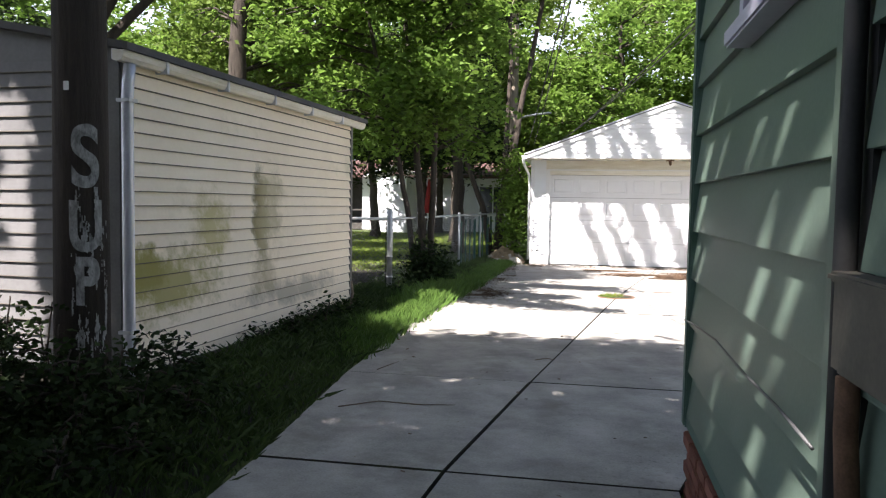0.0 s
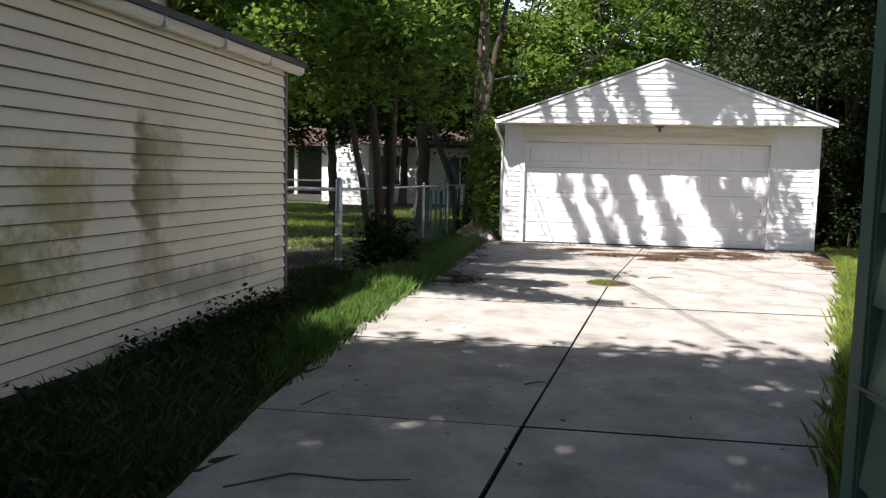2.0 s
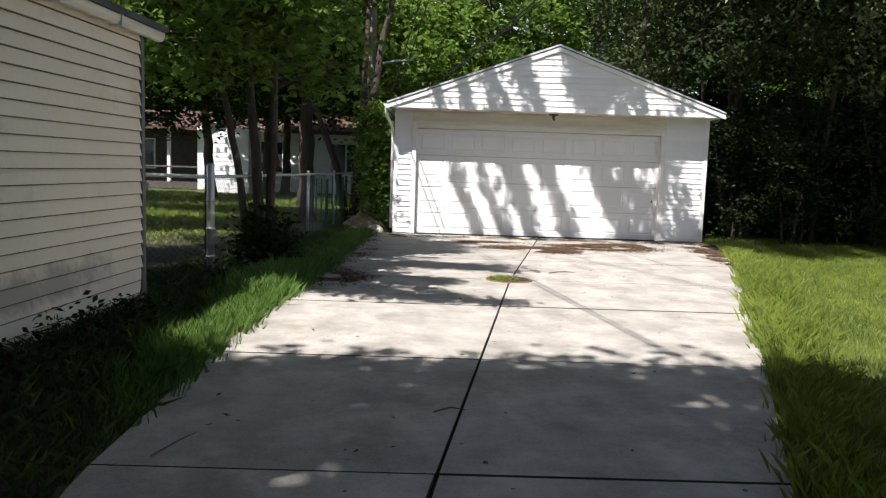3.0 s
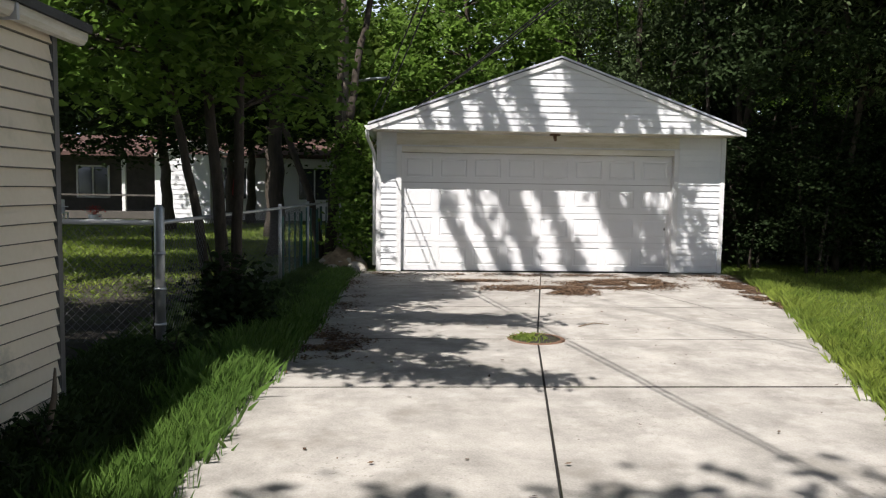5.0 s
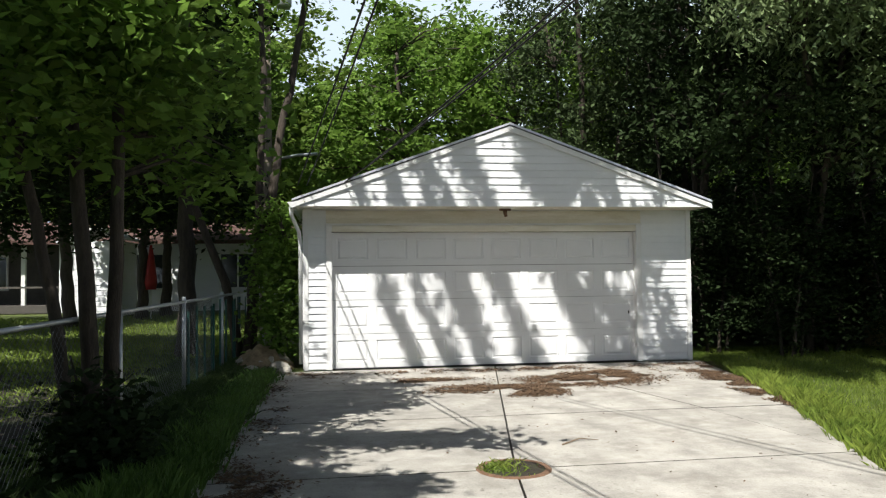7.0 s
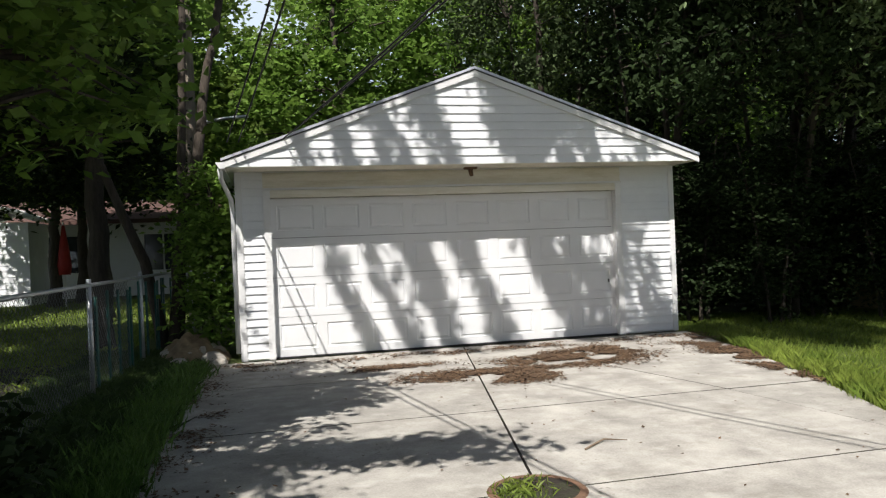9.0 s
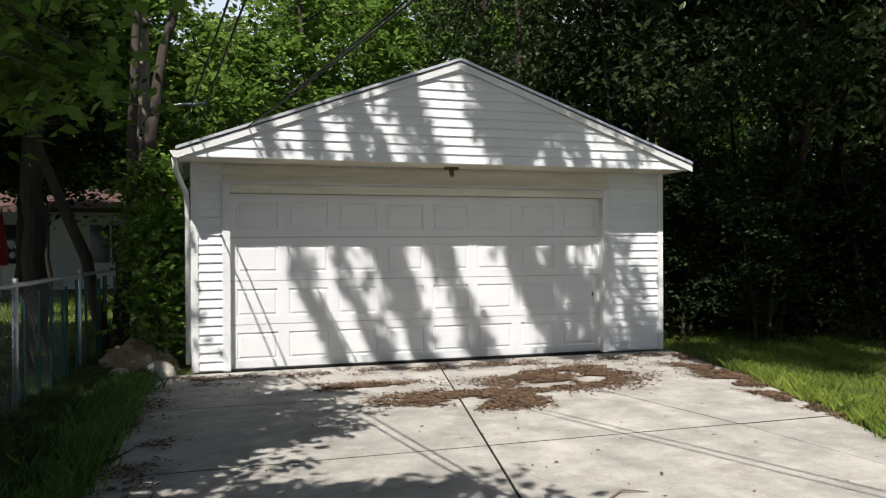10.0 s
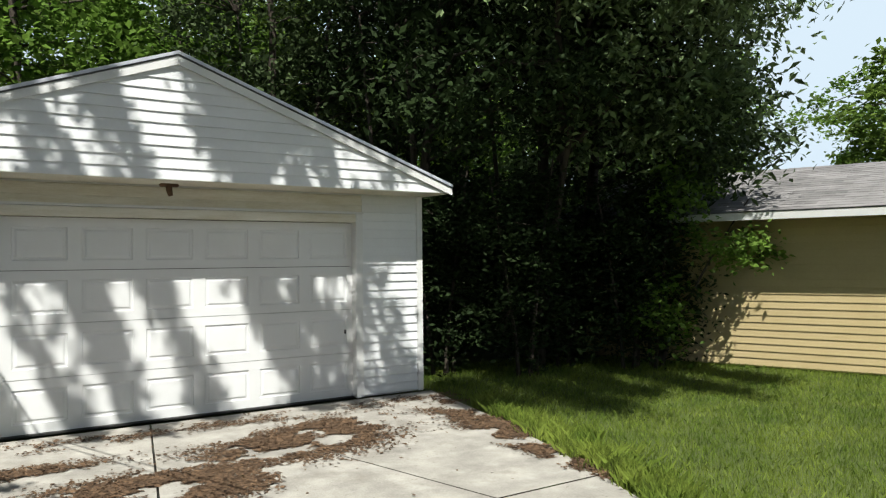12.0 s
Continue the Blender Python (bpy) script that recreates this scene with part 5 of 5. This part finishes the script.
# tall tree whose branches hang before the garage, high over the drive
tree((-9.2, 13.4, 0), [(lean_stem(-9.2, 13.4, 1.0, -0.4, 9.5), 0.24, 0.09), ([(-8.5, 13.2, 6.5), (-7.0, 13.0, 9.4), (-4.4, 12.9, 10.3), (-1.0, 12.8, 10.5)], 0.10, 0.03)],
     [((-8.0, 13.6, 9.8), (2.2, 2.2, 1.6)), ((-9.2, 14.8, 5.0), (2.0, 1.8, 1.6)), ((-8.4, 15.6, 4.0), (1.5, 1.4, 1.1))],
     M_LEAF, 300, 60, 0.14, 16, "tall shade tree with branches hanging over the drive", twigs=110, spread=0.3,
     strands=[((-5.3, 13.0, 10.2), (-3.8, 13.0, 6.4), 0.19, 377), ((-4.75, 13.0, 10.2), (-3.3, 13.0, 6.5), 0.25, 609), ((-4.2, 13.0, 10.2), (-2.75, 13.0, 6.5), 0.28, 899), ((-3.5, 13.0, 10.2), (-2.05, 13.0, 6.6), 0.25, 754),
              ((-2.3, 13.0, 10.1), (-0.85, 13.0, 6.4), 0.38, 928), ((-1.7, 13.0, 9.6), (-0.45, 13.0, 6.4), 0.35, 609), ((-0.9, 13.0, 8.9), (0.2, 13.0, 6.9), 0.38, 304), ((-1.2, 13.0, 10.3), (0.1, 13.0, 8.8), 0.45, 360),
              ((-2.4, 12.9, 9.6), (-0.6, 12.9, 9.1), 0.38, 377), ((-6.2, 13.0, 9.9), (-5.3, 13.1, 8.8), 0.36, 290), ((-1.4, 13.0, 8.4), (0.1, 13.0, 6.5), 0.38, 420), ((-2.0, 13.0, 9.0), (-1.2, 13.0, 7.2), 0.3, 260)])
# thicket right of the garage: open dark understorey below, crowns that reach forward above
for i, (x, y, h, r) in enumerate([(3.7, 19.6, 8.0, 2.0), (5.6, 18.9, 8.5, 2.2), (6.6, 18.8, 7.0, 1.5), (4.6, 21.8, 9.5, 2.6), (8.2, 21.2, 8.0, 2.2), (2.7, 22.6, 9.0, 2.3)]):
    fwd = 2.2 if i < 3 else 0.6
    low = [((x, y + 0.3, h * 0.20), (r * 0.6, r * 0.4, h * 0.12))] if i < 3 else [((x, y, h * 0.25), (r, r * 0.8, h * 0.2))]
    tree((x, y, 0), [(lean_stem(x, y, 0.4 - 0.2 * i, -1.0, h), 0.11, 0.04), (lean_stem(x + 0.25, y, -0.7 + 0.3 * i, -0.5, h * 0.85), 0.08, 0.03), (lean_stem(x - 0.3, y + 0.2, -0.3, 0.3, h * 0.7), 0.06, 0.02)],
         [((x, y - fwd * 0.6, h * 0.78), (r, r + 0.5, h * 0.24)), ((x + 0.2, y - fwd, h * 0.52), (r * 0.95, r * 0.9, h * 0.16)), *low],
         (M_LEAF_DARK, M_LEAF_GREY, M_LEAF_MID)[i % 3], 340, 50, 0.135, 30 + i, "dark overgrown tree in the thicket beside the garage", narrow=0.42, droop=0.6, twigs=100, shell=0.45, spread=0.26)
# willow that reaches forward over the lawn
tree((5.0, 18.0, 0), [(lean_stem(5.0, 18.0, -0.4, -2.2, 6.8), 0.07, 0.03), ([(4.9, 17.4, 3.0), (5.8, 16.2, 4.6), (6.6, 15.2, 5.6)], 0.06, 0.02), ([(4.8, 17.2, 3.4), (3.8, 16.2, 4.8), (3.3, 15.2, 5.6)], 0.06, 0.02)],
     [((3.6, 15.8, 5.5), (1.3, 1.6, 0.9)), ((5.4, 15.2, 5.6), (1.5, 1.7, 1.0)), ((6.2, 15.5, 5.5), (0.9, 1.3, 0.9)), ((4.6, 16.6, 6.6), (2.2, 1.8, 1.0)), ((6.4, 16.8, 4.0), (0.8, 0.8, 0.9))],
     M_LEAF_GREY, 520, 46, 0.125, 45, "grey-green willow reaching over the lawn", narrow=0.34, droop=0.9, twigs=130, spread=0.28, shell=0.2,
     strands=[((1.3, 14.0, 6.0), (0.9, 11.9, 6.2), 0.50, 5700), ((2.2, 14.0, 6.0), (1.7, 11.3, 6.2), 0.56, 7220), ((3.1, 13.9, 6.0), (2.6, 11.8, 6.2), 0.53, 6460), ((4.0, 13.8, 6.0), (3.5, 11.2, 6.2), 0.53, 6840),
              ((4.9, 13.8, 6.0), (4.6, 11.5, 6.2), 0.53, 6460), ((1.2, 13.6, 6.0), (0.2, 13.5, 6.1), 0.25, 1330), ((0.95, 13.4, 6.0), (0.5, 12.2, 6.1), 0.3, 1800)])
# fill shrubs for the thicket, their shade put into the leaf colour
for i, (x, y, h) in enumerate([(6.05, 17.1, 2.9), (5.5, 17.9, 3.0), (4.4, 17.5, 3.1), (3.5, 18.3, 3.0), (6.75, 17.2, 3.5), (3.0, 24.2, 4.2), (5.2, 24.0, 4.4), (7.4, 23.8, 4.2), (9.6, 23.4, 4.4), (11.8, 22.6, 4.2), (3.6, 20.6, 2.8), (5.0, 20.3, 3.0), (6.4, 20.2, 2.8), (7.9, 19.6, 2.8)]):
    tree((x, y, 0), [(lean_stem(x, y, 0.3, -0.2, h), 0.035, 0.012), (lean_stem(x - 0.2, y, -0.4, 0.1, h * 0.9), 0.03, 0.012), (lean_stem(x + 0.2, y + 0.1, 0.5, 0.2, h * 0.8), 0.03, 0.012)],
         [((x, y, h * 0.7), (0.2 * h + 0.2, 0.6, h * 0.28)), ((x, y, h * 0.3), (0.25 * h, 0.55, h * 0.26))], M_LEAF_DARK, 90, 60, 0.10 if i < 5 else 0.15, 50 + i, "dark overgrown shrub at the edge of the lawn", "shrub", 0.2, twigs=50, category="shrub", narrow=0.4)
# sprays of leaves in the sun beside the tan wall
tree((6.4, 16.9, 0), [(lean_stem(6.4, 16.9, 0.9, -0.9, 2.5), 0.03, 0.01), (lean_stem(6.3, 16.9, 0.2, -0.3, 3.4), 0.03, 0.01)],
     [((7.15, 15.9, 1.75), (0.7, 0.35, 0.3)), ((6.5, 16.5, 2.7), (0.45, 0.5, 0.8)), ((6.2, 16.7, 0.9), (0.35, 0.35, 0.6))], M_LEAF_LIGHT, 60, 40, 0.10, 40, "leafy sapling in the sun before the tan wall", "sapling", 0.17, twigs=30, category="shrub")
# woods behind
far = [(-1.0, 27, 9, 3.2, 0), (2.5, 28, 9, 3.2, 0), (6.0, 26, 9.5, 3.2, 1), (10, 27, 9, 3.2, 0), (-6.8, 25.6, 10, 2.6, 0), (-10.5, 28.5, 9, 2.4, 0), (-13.5, 24, 9, 3.0, 0), (-9.3, 31.5, 8, 2.4, 1), (-17.5, 27, 10, 3.5, 0), (-22, 22, 9, 3.4, 2),
       (-27, 30, 11, 4, 0), (0.5, 40, 13, 4.2, 1), (-6, 42, 14, 4.2, 1), (7, 40, 13, 4.3, 1), (14, 34, 10, 4.0, 0), (20, 28, 9, 4.0, 0), (26, 22, 9, 4.0, 0), (19, 18, 7.5, 3.0, 1), (-16, 46, 13, 5, 0), (-28, 46, 13, 5, 1),
       (16, 46, 14, 5, 1), (30, 40, 12, 5, 0), (34, 12, 9, 4.5, 0), (-5.4, 32.8, 8, 3.0, 1), (-8.8, 32.9, 8, 2.2, 1), (-8.0, 46, 10, 3.6, 2), (-12.0, 47, 10, 3.8, 2), (-16.5, 48, 10, 3.8, 2), (-20.5, 47, 10, 3.8, 2), (-4.5, 45, 10, 3.6, 2)]
MATS = (M_LEAF_LIGHT, M_LEAF, M_LEAF_DARK)
for i, (x, y, h, r, m) in enumerate(far):
    big = 1.0 if y < 32 else 1.5
    up = 0.17 if -18 < x < -5 and y < 33 else 0.0
    tree((x, y, 0), [(lean_stem(x, y, random.uniform(-1, 1), random.uniform(-1, 1), h * 0.85), 0.2, 0.06)],
         [((x, y, h * 0.72), (r, r, h * 0.28)), ((x + random.uniform(-1.4, 1.4), y - 1.0, h * (0.45 + up)), (r * 0.8, r * 0.8, h * 0.17)), ((x - random.uniform(-1, 1), y, h * (0.25 + 1.8 * up)), (r * 0.6, r * 0.6, h * 0.13))],
         MATS[m], 150, 110, 0.19 * big, 60 + i, "tall leafy tree in the woods behind the yards", spread=0.30 * big, twigs=60, shell=0.6)
# narrow openings in the crown that let streaks of sun onto the green siding
rs = random.Random(12)
STREAKS = [((-1.83, y + 0.05 * (z - 1.5) + rs.uniform(-0.04, 0.04), z), rs.uniform(0.05, 0.13)) for y in (3.5, 3.12, 2.7, 2.42, 2.0, 1.75) for z in (0.55, 0.8, 1.1, 1.4, 1.7, 2.0, 2.4) if rs.random() < 0.78]
# trees behind and beside the walker, whose crowns shade the front of the drive
tree((-9.0, -3.5, 0), [(lean_stem(-9.0, -3.5, 0.8, 0.6, 8), 0.28, 0.1), ([(-8.6, -3.2, 5), (-6.5, -2, 7.0), (-4.6, -1.0, 8.2)], 0.1, 0.04)],
     [((-6.6, -3.6, 8.3), (2.6, 3.4, 1.1)), ((-4.6, -0.6, 8.0), (2.3, 2.6, 0.8)), ((-6.9, 0.6, 8.1), (2.0, 1.7, 0.8)), ((-3.0, -4.2, 8.8), (3.0, 4.2, 1.0)), ((0.8, -4.5, 9.6), (3.4, 4.4, 1.2)), ((-6.0, -9.0, 8.0), (4.5, 3.0, 2.4))],
     M_LEAF, 1700, 70, 0.2, 90, "large shade tree over the alley behind", spread=0.42, twigs=120, shell=0.05,
     strands=[((-7.4, 2.1, 8.0), (-2.2, 2.15, 8.0), 0.7, 3200), ((-7.0, 1.2, 8.0), (-2.0, 1.2, 8.0), 0.7, 2600)],
     gaps=[((-6.42, 4.6, 1.9), 0.2), ((-6.42, 4.6, 1.35), 0.17), ((-6.4, 4.6, 0.65), 0.24), *STREAKS])
tree((-12.5, 3.0, 0), [(lean_stem(-12.5, 3.0, 0.8, 0.6, 7), 0.25, 0.1)], [((-11.8, 3.4, 7.2), (3.2, 3.2, 2.4)), ((-9.5, 3.6, 7.2), (1.9, 2.2, 1.2))],
     M_LEAF, 480, 60, 0.18, 91, "tall shade tree behind the shed", spread=0.4, twigs=100, shell=0.3,
     gaps=[((-6.42, 4.6, 1.9), 0.25), ((-6.42, 4.6, 1.35), 0.22), ((-6.4, 4.6, 0.65), 0.26)])

# ---------------------------------------------------------------- grass
rg = np.random.default_rng(3)


def scatter(n, x0, x1, y0, y1, ok):
    p = np.c_[rg.uniform(x0, x1, n), rg.uniform(y0, y1, n)]
    return p[np.array([ok(a, b) for a, b in p])]


def off_house(x, y):
    return not (x > HX - 0.1 and y < HY + 0.1)


def in_garage(x, y):
    return -3.7 < x < 2.6 and y > 17.2


g1 = scatter(300000, -1.2, 9.5, 4.0, 19.0, lambda x, y: x > x_right(y) + 0.02 + 0.06 * math.sin(y * 7) and off_house(x, y) and not in_garage(x, y))
pts = np.c_[g1, np.full(len(g1), -0.03)]
tagged(put("lawn_grass", blades_mesh("lawn_grass", pts, rg.uniform(0.025, 0.075, len(pts)), rg.uniform(0.003, 0.0065, len(pts)), M_GRASS, rg, 0.3)), "mown green lawn grass beside the drive", "grass", kind="stuff")
g2 = scatter(60000, -13, -5.3, 9.0, 24.0, lambda x, y: True)
g2b = scatter(26000, -22, -5, 20.0, 33.0, lambda x, y: True)
pts = np.concatenate([np.c_[g2, np.full(len(g2), -0.03)], np.c_[g2b, np.full(len(g2b), -0.03)]])
tagged(put("yard_grass", blades_mesh("yard_grass", pts, rg.uniform(0.05, 0.14, len(pts)), rg.uniform(0.008, 0.022, len(pts)), M_GRASS, rg, 0.6)), "short sunny lawn grass in the fenced yard", "grass", kind="stuff")
# edging along the left of the drive: long tufts between y 7 and 12, thinner before and after
tufts = []
for i in range(820):
    y = rg.uniform(5.8, 17.0)
    k = float(np.interp(y, [5.8, 6.6, 7.4, 10.5, 12, 17], [0.1, 0.5, 1, 1, 0.7, 0.5]))
    if rg.uniform() > k:
        continue
    off = abs(rg.normal(0, 0.15)) + 0.01
    tufts.append((x_left(y) - off, y, k))
tp, th = [], []
for x, y, k in tufts:
    m = int(rg.integers(40, 90))
    a = rg.normal(0, 0.06, (m, 2)) + np.array([x, y])
    tp.append(np.c_[a, [bank_z(u, v) - 0.01 for u, v in a]])
    th.append(rg.uniform(0.05, 0.22, m) * (0.55 + 0.45 * k))
for i in range(60):
    y = rg.uniform(9.4, 11.3)
    x = rg.uniform(x_left(y) - 0.45, x_left(y) - 0.04)
    m = int(rg.integers(45, 80))
    a = rg.normal(0, 0.05, (m, 2)) + np.array([x, y])
    tp.append(np.c_[a, [bank_z(u, v) - 0.01 for u, v in a]])
    th.append(rg.uniform(0.10, 0.28, m))
tp, th = np.concatenate(tp), np.concatenate(th)
tagged(put("edge_grass", blades_mesh("edge_grass", tp, th, rg.uniform(0.0025, 0.0055, len(tp)), M_GRASS_TALL, rg, 0.24)), "long unmown grass along the edge of the drive", "grass", kind="stuff")
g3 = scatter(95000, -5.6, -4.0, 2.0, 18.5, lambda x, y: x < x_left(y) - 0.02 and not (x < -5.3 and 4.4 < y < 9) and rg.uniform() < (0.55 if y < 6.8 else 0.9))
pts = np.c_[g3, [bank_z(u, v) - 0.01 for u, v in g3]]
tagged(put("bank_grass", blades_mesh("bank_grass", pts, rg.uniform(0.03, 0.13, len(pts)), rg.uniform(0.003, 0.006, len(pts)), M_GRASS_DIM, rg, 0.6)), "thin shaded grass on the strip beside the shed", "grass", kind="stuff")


# tufts along the right edge of the drive
tp, th = [], []
for i in range(520):
    y = rg.uniform(5.2, 16.4)
    x = x_right(y) + abs(rg.normal(0, 0.22)) + 0.03
    m = int(rg.integers(20, 50))
    a = rg.normal(0, 0.05, (m, 2)) + np.array([x, y])
    tp.append(np.c_[a, np.full(m, -0.03)])
    th.append(rg.uniform(0.05, 0.17, m))
tp, th = np.concatenate(tp), np.concatenate(th)
tagged(put("border_grass", blades_mesh("border_grass", tp, th, rg.uniform(0.003, 0.007, len(tp)), M_GRASS, rg, 0.35)), "untrimmed grass tufts along the lawn border", "grass", kind="stuff")


def weed(x, y, h, seed, n=60, r=0.22, material=None):
    z = bank_z(x, y)
    h *= 0.8
    return tree((x, y, z), [(lean_stem(x, y, 0.06, 0.02, h, z0=z - 0.02), 0.010, 0.004), (lean_stem(x + 0.05, y, -0.1, 0.05, h * 0.8, z0=z - 0.02), 0.009, 0.004)],
                [((x, y, z + h * 0.6), (r, r, h * 0.45)), ((x, y, z + h * 0.25), (r * 1.2, r * 1.2, h * 0.22))], material or M_LEAF_DARK, n // 3, 15, 0.055, seed, "leafy dark weed growing from the soil", "weed", 0.09, twigs=14, category="weed")


for i, (x, y, h) in enumerate([(-5.25, 3.55, 0.75), (-5.0, 3.75, 0.55), (-5.6, 3.6, 0.9), (-6.0, 3.9, 0.8), (-4.9, 3.3, 0.4), (-5.5, 3.2, 0.6), (-6.4, 3.5, 0.9), (-4.7, 2.9, 0.35), (-5.15, 4.2, 0.5),
                               (-5.2, 6.3, 0.22), (-5.1, 7.2, 0.28), (-5.05, 7.7, 0.25), (-5.0, 8.1, 0.3), (-5.3, 2.7, 0.5), (-6.1, 3.1, 0.7), (-5.12, 6.8, 0.2), (-4.95, 11.6, 0.6), (-5.0, 10.3, 0.3), (-5.45, 3.75, 0.85), (-5.05, 3.45, 0.6), (-4.8, 3.7, 0.45), (-5.75, 3.3, 0.8), (-4.6, 3.3, 0.3), (-5.1, 2.9, 0.5), (-5.05, 4.45, 0.5), (-5.05, 7.45, 0.35), (-5.1, 6.6, 0.3), (-4.75, 4.1, 0.3)]):
    weed(x, y, h, 200 + i, *((60, 0.22) if y < 4.6 else (18, 0.13)))
